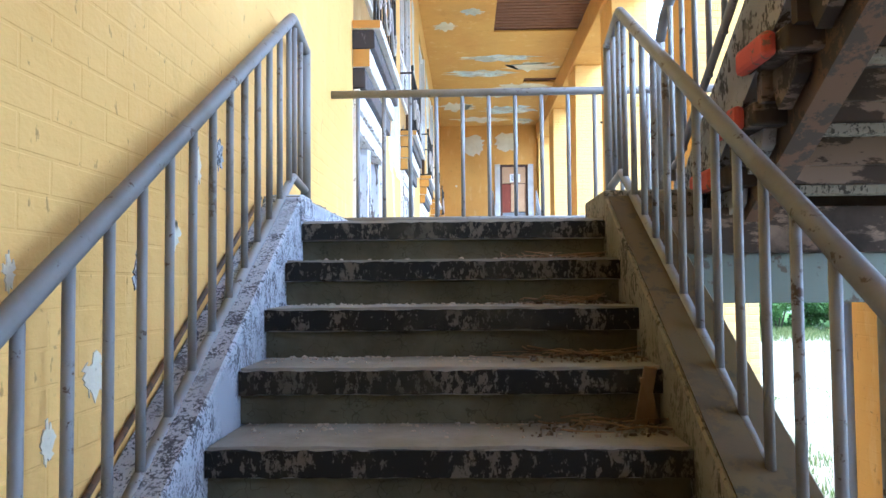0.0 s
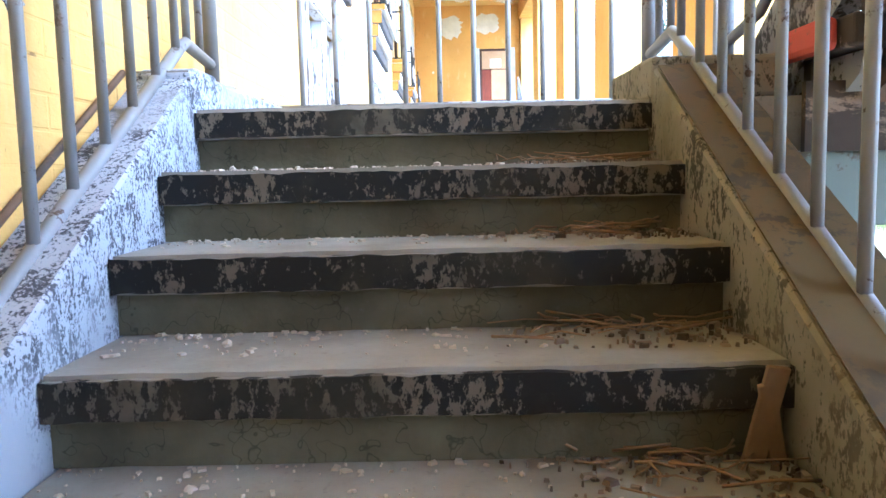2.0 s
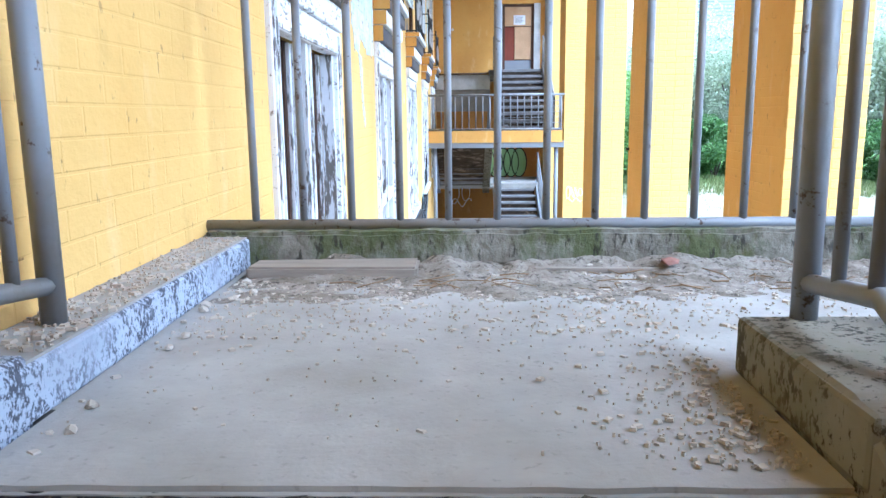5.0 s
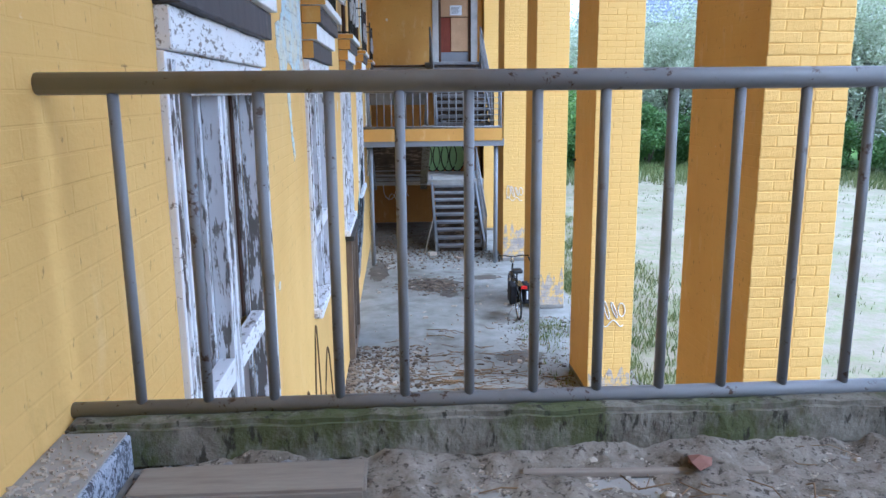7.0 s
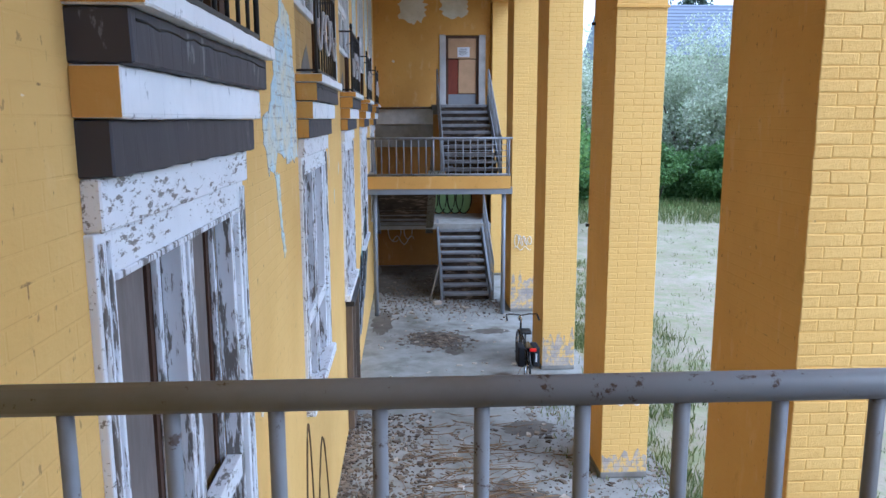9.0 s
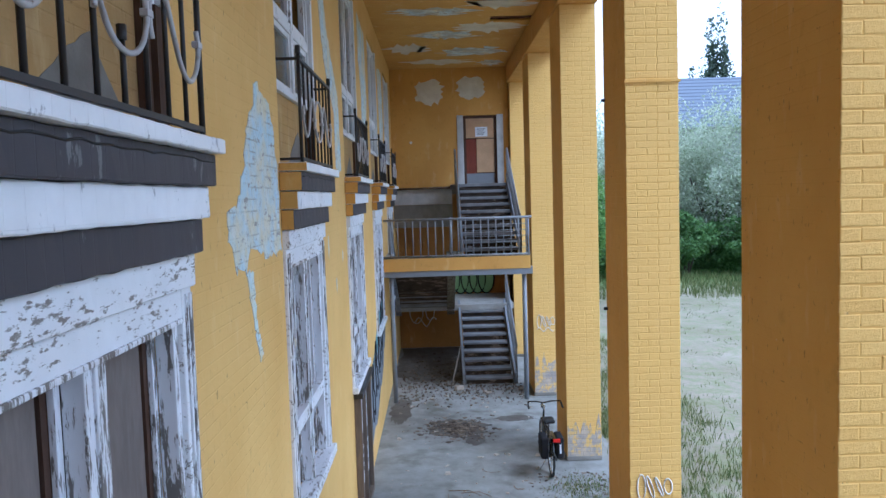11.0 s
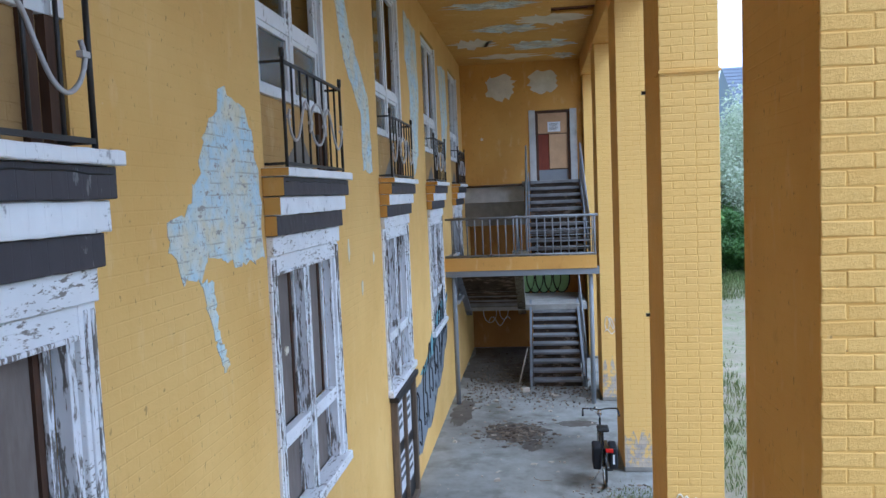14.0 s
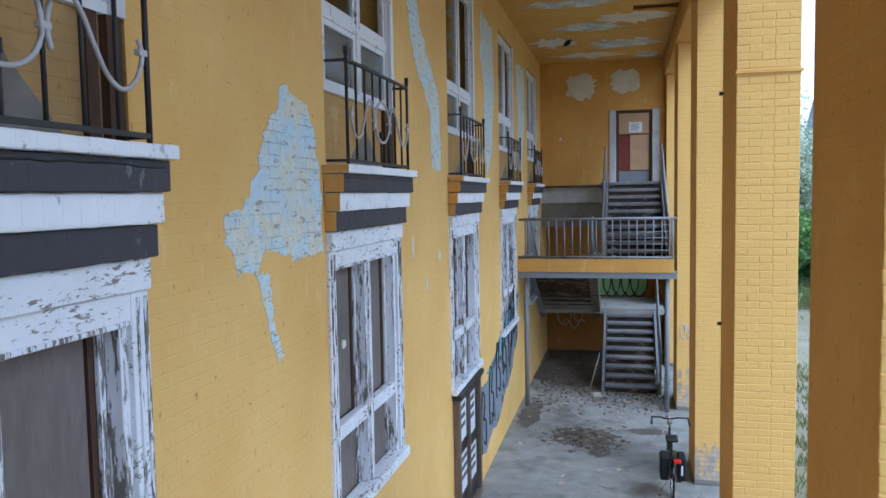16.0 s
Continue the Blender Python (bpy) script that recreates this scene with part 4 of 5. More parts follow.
for k, (x, z, rx, rz) in enumerate(((1.2, 4.70, 0.52, 0.46), (2.45, 4.80, 0.54, 0.42), (2.1, 3.9, 0.05, 0.06), (0.6, 3.2, 0.05, 0.05))):
    tagged(part("peeled_patch", prism(blob(x, z, rx, rz, 0.35, 30, 40 + k), "y", END - 0.004, END + 0.02), M_PATCHW), "patch of bare cream plaster on the end wall", "peeled patch", "peeled patches on the end wall", "structure")


# ---- graffiti ----
def scrawl(name, lines, r, mat, label):
    g = thing(name, lines[0][0], label, "graffiti")
    for pts in lines:
        part("stroke", tube(bmesh.new(), pts, r, 5), mat, g)
    return g


def wave(fn, n=14):
    return [fn(i / (n - 1)) for i in range(n)]


yb = 25.58 - 0.005
bub = thing("graffiti", (2.5, yb, -0.9), "green bubble letter graffiti with black outline", "graffiti")
for k in range(5):
    cx = 1.75 + 0.28 * k
    part("bubble", prism([(cx + 0.26 * math.cos(a), -1.15 + 0.5 * math.sin(a)) for a in [2 * math.pi * i / 24 for i in range(24)]], "y", yb - 0.004 * (k + 1), yb + 0.01), M_GRAFG, bub)
    part("outline", tube(bmesh.new(), [(cx + 0.26 * math.cos(a), yb - 0.004 * (k + 1), -1.15 + 0.5 * math.sin(a)) for a in [2 * math.pi * i / 24 for i in range(24)]], 0.022, 5, True), M_GRAFK, bub)
scrawl("graffiti", [wave(lambda t: (0.55 + 0.22 * math.cos(6.5 * t), yb, -2.2 + 0.4 * math.sin(6.5 * t))), wave(lambda t: (0.5 + 0.7 * t, yb, -2.55 + 0.15 * math.sin(9 * t))), wave(lambda t: (1.0 + 0.14 * math.cos(7 * t), yb, -2.2 + 0.3 * math.sin(7 * t)))], 0.012, M_GRAFW, "faint white outline graffiti")
for py, z in ((PILLARS[5], -1.55), (PILLARS[3], -2.1)):
    L = [wave(lambda t, k=k: (PX0 + 0.14 + 0.11 * k + 0.05 * math.cos(6.3 * t + k), py - 0.006, z + (0.16 - 0.02 * k) * math.sin(6.3 * t)), 18) for k in range(4)]
    L.append(wave(lambda t: (PX0 + 0.08 + 0.42 * t, py - 0.006, z - 0.2 + 0.05 * math.sin(12 * t))))
    scrawl("graffiti", L, 0.009, M_GRAFW, "white spray paint tag on a pillar")
L = [wave(lambda t, k=k: (0.0, (6.0, 6.9, 7.7)[k] + (0.9, 0.7, 1.2)[k] * t, -3.25 + (1.5, 1.9, 1.3)[k] * math.sin(3.0 * t + 0.1)), 20) for k in range(3)]
scrawl("graffiti", L, 0.016, M_GRAFB, "brown spray paint loops on the yellow wall")
g = thing("graffiti", (0.0, 15.5, -2.2), "turquoise and black spray paint graffiti", "graffiti")
part("fill", prism(ragged([(13.7, -1.85), (15.2, -1.6), (17.0, -1.25), (18.6, -0.95), (18.8, -1.5), (17.6, -2.3), (15.6, -2.85), (13.7, -3.05)], 0.08, 5, 9), "x", -0.01, 0.003), M_GRAFGR, g, "grey spray paint fill")
part("cloud", prism(ragged([(14.6, -1.70), (16.0, -1.25), (17.6, -0.85), (18.9, -0.7), (18.7, -1.05), (17.0, -1.4), (15.4, -1.72)], 0.08, 5, 8), "x", -0.01, 0.005), M_GRAFT, g, "turquoise spray paint edge")
for k in range(6):
    y0, z0 = 14.0 + 0.8 * k, -2.9 + 0.28 * k
    part("stroke", tube(bmesh.new(), [(0.004, y0 + 0.34 * p[0], z0 + 1.05 * p[1]) for p in smooth([(0.1, 0.0), (0.0, 0.55), (0.35, 1.0), (0.95, 0.85), (0.7, 0.55), (1.25, 0.45), (1.3, 0.05), (0.7, 0.15)], 4)], 0.018, 5), M_GRAFK, g)

def bare_brick():
    m = Mat("worn_pillar_foot", 0.9)
    br = m.bricks("xz", 0.25, 0.083, 0.008)
    c = m.mix(m.ramp(m.noise(5, 7), 0.40, 0.62), (0.52, 0.42, 0.31), (0.34, 0.30, 0.27))
    c = m.mix(m.ramp(m.noise(9, 7, (1, 1, 0.7), 0.7), 0.50, 0.56), c, (0.70, 0.46, 0.15))
    c = m.mix(m.ramp(br, 0.0, 0.5, (0.5, 0.5, 0.5), (0, 0, 0)), c, (0.22, 0.19, 0.16))
    m.bump(br, 0.6, 0.008)
    m.bump(m.noise(40, 5), 0.4, 0.005)
    return m.done(c)


M_BARE = bare_brick()
# bare places on pillars, damp stains and painted shade on the floor
for k, (py, h0) in enumerate(((PILLARS[4], 0.85), (PILLARS[5], 1.1), (PILLARS[3], 0.42), (PILLARS[2], 0.5))):
    rag = [(PX0 + 0.012, GROUND + 0.09), (PX1 - 0.012, GROUND + 0.09)] + [(PX1 - 0.012 - 0.616 * q / 16, GROUND + h0 * (0.75 + 0.5 * noise.noise(Vector((q * 0.45, k * 7.0, 0)))) + 0.03 * (q % 2)) for q in range(17)]
    tagged(part("bare_patch", prism(rag, "y", py - 0.0025, py + 0.02), M_BARE), "worn pinkish grey brick at the foot of a pillar", "peeled patch", "bare patches on the pillars", "structure")
M_DAMPSHADE = concrete("damp_and_shade_floor", (0.10, 0.085, 0.07), (0.15, 0.135, 0.115), (0.07, 0.055, 0.042), 0.7)
# Blobs beyond y = 21 paint the shade below the far stair.
for k, (x, y, rx, ry) in enumerate(((1.6, 16.85, 0.75, 0.75), (1.95, 16.0, 0.25, 0.4), (2.9, 17.4, 0.5, 0.25), (2.4, 9.0, 0.9, 1.2), (0.9, 23.2, 1.0, 2.0), (2.2, 23.9, 1.2, 1.6), (1.2, 21.3, 1.0, 0.5), (0.35, 18.3, 0.3, 1.3), (0.5, 7.5, 0.5, 3.0), (2.9, 11.8, 0.5, 0.4))):
    tagged(part("damp_stain", prism(blob(x, y, rx, ry, 0.35, 40, 120 + k), "z", GROUND - 0.01, GROUND + 0.003), M_DAMPSHADE), "damp brown stain and painted shade on the concrete floor", "stain", "stains on the floor", "structure")

# One dark sheet painting the shadow of the far half landing.
tagged(part("damp_stain", prism(ragged([(0.05, 21.5), (1.7, 21.1), (3.3, 21.9), (3.45, 25.5), (0.05, 25.5)], 0.12, 8, 33), "z", GROUND - 0.01, GROUND + 0.005), M_DAMPSHADE), "painted shade on the floor under the far half landing", "stain", "stains on the floor", "structure")

# notice case on the wall
M_CASE = wood("weathered_brown_case_wood", (0.20, 0.15, 0.105), (0.11, 0.085, 0.065), (3, 3, 0.4))
nc = thing("notice_case", (0, 12.7, -3.3), "weathered grey-brown wooden notice case with torn posters", "notice case")
f = bmesh.new()
for y0, y1 in ((11.85, 11.95), (13.45, 13.55)):
    box(f, 0.002, 0.10, y0, y1, -3.38, -1.36, 0.006)
box(f, 0.002, 0.10, 11.95, 13.45, -3.38, -3.28, 0.006)
part("case", f, M_CASE, nc)
part("top", bx(0.002, 0.14, 11.8, 13.6, -1.36, -1.28, bevel=0.01), M_IRON, nc)
part("backing", bx(0.002, 0.03, 11.95, 13.45, -3.28, -1.36), M_IRON, nc)
for y0, y1, z0, z1 in ((12.05, 12.6, -2.1, -1.5), (12.7, 13.3, -2.2, -1.55), (12.1, 12.7, -2.9, -2.3), (12.8, 13.35, -2.95, -2.4)):
    p = part("poster", bx(0.032, 0.036, y0, y1, z0, z1), M_PAPER, nc, "faded torn poster")
    for k in range(3):
        part("print", bx(0.037, 0.039, y0 + 0.05, y1 - 0.08, z1 - 0.12 - 0.14 * k, z1 - 0.05 - 0.14 * k), M_INK, p)
part("mullion", bx(0.031, 0.09, 12.62, 12.68, -3.28, -1.36), M_CASE, nc)


# ---- bicycle ----
def bicycle():
    x, yr, yf, z0, R = 3.18, 13.90, 14.98, GROUND, 0.34
    b = thing("bicycle", (x, 14.5, z0), "black city bicycle with pannier bags beside a pillar", "bicycle")
    for y in (yr, yf):
        circ = [2 * math.pi * i / 28 for i in range(28)]
        w = part("wheel", tube(bmesh.new(), [(x, y + (R - 0.02) * math.cos(a), z0 + R + (R - 0.02) * math.sin(a)) for a in circ], 0.022, 6, True), M_RUBBER, b, "black tyre")
        part("rim", tube(bmesh.new(), [(x, y + (R - 0.045) * math.cos(a), z0 + R + (R - 0.045) * math.sin(a)) for a in circ], 0.012, 6, True), M_CHROME, w)
        sp = bmesh.new()
        for i in range(14):
            a = 2 * math.pi * i / 14
            tube(sp, [(x, y, z0 + R), (x, y + (R - 0.05) * math.cos(a), z0 + R + (R - 0.05) * math.sin(a))], 0.002, 3)
        part("spokes", sp, M_CHROME, w)
        part("hub", tube(bmesh.new(), [(x - 0.05, y, z0 + R), (x + 0.05, y, z0 + R)], 0.025, 8), M_CHROME, w)
        part("mudguard", tube(bmesh.new(), [(x, y + (R + 0.02) * math.cos(a), z0 + R + (R + 0.02) * math.sin(a)) for a in [0.2 + 2.7 * i / 14 for i in range(15)]], 0.02, 6), M_BLACKP, b)
    bb, st, hd = (x, yr + 0.45, z0 + 0.30), (x, yr + 0.28, z0 + 0.86), (x, yf - 0.22, z0 + 0.92)
    fr = bmesh.new()
    for p, q in ((bb, st), (bb, (x, yf - 0.2, z0 + 0.72)), (bb, (x, yr, z0 + R)), ((x, yr + 0.30, z0 + 0.75), (x, yr, z0 + R)), ((x, yr + 0.36, z0 + 0.62), (x, yf - 0.21, z0 + 0.82)), (hd, (x, yf, z0 + R))):
        tube(fr, [p, q], 0.019, 8)
    part("frame", fr, M_BLACKP, b)
    part("stem", tube(bmesh.new(), [hd, (x, yf - 0.26, z0 + 1.08)], 0.015, 8), M_CHROME, b, "chrome stem")
    hb = part("handlebar", tube(bmesh.new(), [(x - 0.31, yf - 0.48, z0 + 1.06), (x - 0.30, yf - 0.30, z0 + 1.12), (x - 0.15, yf - 0.22, z0 + 1.10), (x, yf - 0.25, z0 + 1.08), (x + 0.15, yf - 0.22, z0 + 1.10), (x + 0.30, yf - 0.30, z0 + 1.12), (x + 0.31, yf - 0.48, z0 + 1.06)], 0.013, 8), M_BLACKP, b)
    for s in (-1, 1):
        part("grip", tube(bmesh.new(), [(x + s * 0.305, yf - 0.34, z0 + 1.10), (x + s * 0.312, yf - 0.50, z0 + 1.055)], 0.019, 8), M_RUBBER, hb)
    part("headlight", tube(bmesh.new(), [(x, yf - 0.16, z0 + 0.98), (x, yf - 0.06, z0 + 0.98)], 0.04, 12), M_CHROME, b)
    sd = bx(x - 0.10, x + 0.10, yr + 0.12, yr + 0.38, z0 + 0.89, z0 + 0.96, bevel=0.03)
    part("saddle", sd, M_RUBBER, b)
    part("carrier", bx(x - 0.06, x + 0.06, yr - 0.22, yr + 0.22, z0 + 0.72, z0 + 0.735), M_BLACKP, b)
    for s in (-1, 1):
        bag = part("pannier", bx(x + s * 0.07, x + s * 0.20, yr - 0.18, yr + 0.2, z0 + 0.36, z0 + 0.74, bevel=0.03), M_BAG, b, "black pannier bag")
        if s > 0:
            part("reflective_strip", bx(x + 0.12, x + 0.15, yr - 0.186, yr - 0.181, z0 + 0.46, z0 + 0.62), M_PAPER, bag)
    part("rear_light", bx(x + 0.0, x + 0.12, yr - 0.27, yr - 0.22, z0 + 0.68, z0 + 0.74, bevel=0.01), M_REDLENS, b, "red rear light")
    part("kickstand", tube(bmesh.new(), [(x, yr + 0.35, z0 + 0.28), (x - 0.16, yr + 0.30, z0 + 0.01)], 0.009, 6), M_CHROME, b)
    part("pedal", bx(x + 0.08, x + 0.17, yr + 0.42, yr + 0.5, z0 + 0.12, z0 + 0.145), M_RUBBER, b)
    part("pedal", bx(x - 0.17, x - 0.08, yr + 0.42, yr + 0.5, z0 + 0.46, z0 + 0.485), M_RUBBER, b)
    part("chain_guard", bx(x + 0.03, x + 0.045, yr + 0.05, yr + 0.5, z0 + 0.28, z0 + 0.38, bevel=0.005), M_BLACKP, b)
    return b


bicycle()


# ---- litter ----
def scatter(name, n, area, zf, mat, size, label, cat, seed, lift=0.02):
    """Many small flat flakes and chips lying on a surface."""
    rnd = random.Random(seed)
    vs, fs = [], []
    for _ in range(n):
        x, y = area(rnd)
        z = zf(x, y)
        s, a = size * rnd.choice((0.35, 0.5, 0.6, 0.8, 1.0, 2.0)) * rnd.uniform(0.7, 1.2), rnd.uniform(0, 6.28)
        w, h = s * rnd.uniform(0.35, 1.0), rnd.uniform(0.001, lift)
        c, d = math.cos(a), math.sin(a)
        tx, ty = rnd.uniform(-0.25, 0.25), rnd.uniform(-0.25, 0.25)
        o = len(vs)
        for u, v, k in ((-s, -w, 0), (s, -w * 0.6, 0), (s * 0.8, w, 0), (-s * 0.7, w * 0.9, 0), (-s * 0.8, -w * 0.8, 1), (s * 0.8, -w * 0.5, 1), (s * 0.6, w * 0.8, 1), (-s * 0.6, w * 0.7, 1)):
            vs.append((x + u * c - v * d, y + u * d + v * c, z + 0.001 + abs(u * tx + v * ty) * (k == 1) + h * k + 0.001 * (k == 1)))
        fs += [(o, o + 1, o + 5, o + 4), (o + 1, o + 2, o + 6, o + 5), (o + 2, o + 3, o + 7, o + 6), (o + 3, o, o + 4, o + 7), (o + 4, o + 5, o + 6, o + 7)]
    me = bpy.data.meshes.new(name)
    me.from_pydata(vs, [], fs)
    me.materials.append(mat)
    return tagged(new(name, me), label, cat, kind="stuff")


def sticks(name, n, area, zf, mat, length, r, label, cat, seed):
    rnd = random.Random(seed)
    bm = bmesh.new()
    for _ in range(n):
        x, y = area(rnd)
        a, l = rnd.uniform(0, 6.28), length * rnd.uniform(0.4, 1.3)
        z = zf(x, y) + r + rnd.uniform(0, 0.02)
        tube(bm, [(x, y, z), (x + l * 0.5 * math.cos(a), y + 0.4 * l * math.sin(a), z + rnd.uniform(0, 0.015)), (x + l * math.cos(a + 0.3), y + 0.5 * l * math.sin(a + 0.3), z + rnd.uniform(-0.003, 0.02))], r * rnd.uniform(0.5, 1.2), 4)
    return tagged(part(name, bm, mat), label, cat, kind="stuff")


def step_z(x, y):
    return 0.0 if y > 0 else -0.184 * math.ceil(-y / 0.315 - 1e-6) if y > -2.6 else HALF


def tread_spot(rnd, xlo, xhi, deep=0.10):
    i = rnd.randrange(1, 8)
    return rnd.uniform(xlo, xhi), -0.315 * (i - 1) + 0.02 - deep * rnd.random() ** 1.5 * 2.4


def back_z(x, y):
    i = math.floor(-(y - 0.035) / 0.315) + 1
    return -0.184 * i


def back_spot(lo, hi, spread):
    def pick(rnd):
        i = rnd.randrange(1, 8)
        return rnd.triangular(lo, hi, hi if lo > 0.8 else lo), -0.315 * (i - 1) + 0.03 - 0.01 - spread * rnd.random() ** 2
    return pick


scatter("step_grit", 900, back_spot(0.2, 1.5, 0.22), back_z, M_RUBBLE, 0.0055, "pale plaster crumbs on the steps", "debris", 3, 0.004)
scatter("step_grit", 1500, back_spot(1.0, 1.53, 0.22), back_z, M_LITTER, 0.006, "brown crumbs in the step corners", "debris", 4, 0.01)
sticks("dry_twigs", 170, back_spot(1.05, 1.42, 0.17), back_z, M_LEAFWOOD, 0.15, 0.003, "dry twigs and stalks on the steps", "twigs", 6)
scatter("landing_debris", 1600, lambda r: (r.uniform(0.2, 3.4), r.triangular(0.1, 1.65, 1.6)), lambda x, y: 0.0, M_RUBBLE, 0.0055, "plaster flakes and rubble on the landing", "debris", 8, 0.004)
scatter("landing_debris", 5200, lambda r: (r.uniform(0.2, 3.4), 1.655 - 0.9 * r.random() ** 3), lambda x, y: 0.0, M_RUBBLE, 0.005, "grey-brown plaster crumbs on the landing", "debris", 9, 0.006)
scatter("landing_debris", 700, lambda r: (r.uniform(0.01, 0.165), r.uniform(0.3, 1.64)), lambda x, y: 0.116, M_RUBBLE, 0.006, "plaster crumbs on the edge strip", "debris", 19, 0.006)
scatter("landing_debris", 500, lambda r: (min(1.525, 1.5 - abs(r.gauss(0, 0.13))), min(1.5, 0.06 + abs(r.gauss(0, 0.4)))), lambda x, y: 0.003, M_RUBBLE, 0.0045, "plaster crumbs beside the plaster block", "debris", 20, 0.006)
sticks("dry_twigs", 60, lambda r: (r.uniform(0.5, 3.0), r.uniform(1.2, 1.6)), lambda x, y: 0.0, M_LEAFWOOD, 0.16, 0.002, "dry twigs on the landing", "twigs", 10)
pk = bx(0.22, 0.80, 1.44, 1.60, 0.001, 0.045)
wear(pk, 0, 0, 0.008, 0.0)
for v in pk.verts:
    v.co.z += 0.006 * noise.noise(v.co * 8)
tagged(part("broken_plank", pk, M_PLANK), "short grey broken plank lying on the landing", "plank")
tagged(part("wood_lath", box(bmesh.new(), -0.32, 0.32, -0.012, 0.012, 0, 0.018, 0.004, Matrix.Translation((1.52, 1.53, 0.003)) @ pose(0, 0, 0, 0, 0, -3)), M_PLANK), "thin grey lath lying along the kerb", "lath")


def dirt_drift(x0, x1, y0, y1, nx, ny, height):
    """A low uneven bank of dirt that thins out towards y0."""
    bm = bmesh.new()
    rows = []
    for j in range(ny + 1):
        row = []
        for i in range(nx + 1):
            u, v = i / nx, j / ny
            p = Vector((x0 + (x1 - x0) * u, y0 + (y1 - y0) * v, 0))
            lump = 0.55 + 0.7 * noise.noise(p * 5) + 0.35 * noise.noise(p * 17) + 0.2 * noise.noise(p * 47)
            row.append(bm.verts.new((p.x, p.y, max(-0.004, height * (v ** 1.3 * lump - 0.12) * min(1, u * 12, (1 - u) * 12)))))
        rows.append(row)
    for j in range(ny):
        for i in range(nx):
            f = bm.faces.new((rows[j][i], rows[j][i + 1], rows[j + 1][i + 1], rows[j + 1][i]))
            f.smooth = True
    return bm


tagged(part("dirt_drift", dirt_drift(0.19, 3.46, 0.95, 1.66, 200, 50, 0.058), M_DIRT), "grey-brown bank of dirt along the kerb", "dirt", kind="stuff")


def chunk(seed, size):
    """A broken lump with flat facets."""
    rnd = random.Random(seed)
    bm = bmesh.new()
    bmesh.ops.create_icosphere(bm, subdivisions=1, radius=size)
    for v in bm.verts:
        v.co *= rnd.uniform(0.65, 1.25)
        v.co.z = max(-size * 0.35, v.co.z * 0.7)
    return bm


RC = random.Random(52)
for k in range(46):
    if k < 16:
        x, y, sz, mt = RC.uniform(0.2, 0.75), RC.uniform(1.60, 1.64), RC.uniform(0.014, 0.032), M_STEPGREY
    elif k < 30:
        x, y, sz, mt = RC.uniform(0.19, 0.30), RC.uniform(0.1, 1.45), RC.uniform(0.007, 0.018), M_RUBBLE
    else:
        x, y, sz, mt = RC.uniform(0.9, 3.3), 1.63 - 0.5 * RC.random() ** 2, RC.uniform(0.008, 0.025), M_RUBBLE
    b = chunk(k, sz)
    bmesh.ops.translate(b, vec=(x, y, 0.003 + sz * 0.35), verts=b.verts)
    tagged(part("plaster_lump", b, mt), "broken lump of plaster on the dusty landing", "rubble", "plaster lumps on the landing")
for k in range(18):
    i = RC.randrange(1, 7)
    x, sz = RC.choice((RC.uniform(0.2, 0.5), RC.uniform(0.2, 1.5))), RC.uniform(0.006, 0.016)
    b = chunk(100 + k, sz)
    bmesh.ops.translate(b, vec=(x, -0.315 * (i - 1) - 0.02 - 0.1 * RC.random() ** 2, -0.184 * i + sz * 0.35 + 0.003), verts=b.verts)
    tagged(part("plaster_lump", b, M_RUBBLE), "small pale plaster lump on a step", "rubble", "plaster lumps on the steps")
for k, (x, y) in enumerate(((1.66, 1.52), (2.45, 1.40), (2.1, 1.25))):
    b = chunk(200 + k, 0.045 - 0.008 * k)
    for v in b.verts:
        v.co.z *= 0.5
    bmesh.ops.translate(b, vec=(x, y, 0.045 - 0.012 * k), verts=b.verts)
    tagged(part("brick_shard", b, M_BRICKRED), "broken dusty red brick shard on the landing", "brick shard", "brick shards on the landing")
for k in range(2):
    tagged(part("wood_splinter", box(bmesh.new(), -0.02 + 0.01 * k, 0.02, -0.006, 0.006, 0, 0.19 - 0.03 * k, 0.002, Matrix.Translation((1.46 + 0.04 * k, -0.955, -0.736 + 0.004)) @ pose(0, 0, 0, 12, 8 - 22 * k, 0)), M_LEAFWOOD), "brown wood splinter leaning on a step", "splinter", "splinters on the stair")


def drift(rnd):
    x = rnd.random() ** 2 * 1.3 + 0.03
    return x, rnd.uniform(2.0, 12.5)


scatter("leaf_litter", 5000, drift, lambda x, y: GROUND, M_LITTER, 0.026, "brown leaf litter along the wall", "leaf litter", 11, 0.02)
scatter("leaf_litter", 900, lambda r: (r.uniform(0.2, 3.4), 2 + 10 * r.random() ** 1.6), lambda x, y: GROUND, M_LITTER, 0.03, "scattered leaves on the arcade floor", "leaf litter", 12, 0.02)
scatter("leaf_litter", 700, lambda r: (r.gauss(1.6, 0.35), r.gauss(16.8, 0.35)), lambda x, y: GROUND, M_LITTER, 0.03, "patch of damp brown leaves on the floor", "leaf litter", 13, 0.008)
scatter("leaf_litter", 1800, lambda r: (r.uniform(0.2, 3.4), r.triangular(18.2, 25, 20.3)), lambda x, y: GROUND, M_LITTER, 0.02, "rubbish and leaves under the far landing", "leaf litter", 14, 0.03)
scatter("leaf_litter", 2500, lambda r: (4.5 - 1.8 * r.random() ** 1.7, r.uniform(4, 14)), lambda x, y: GROUND, M_LITTER, 0.022, "brown soil and leaves by the pillars", "leaf litter", 18, 0.008)
scatter("floor_rubble", 260, lambda r: (r.uniform(0.2, 3.4), r.uniform(3, 20)), lambda x, y: GROUND, M_RUBBLE, 0.035, "pale plaster chips on the floor", "debris", 15, 0.03)
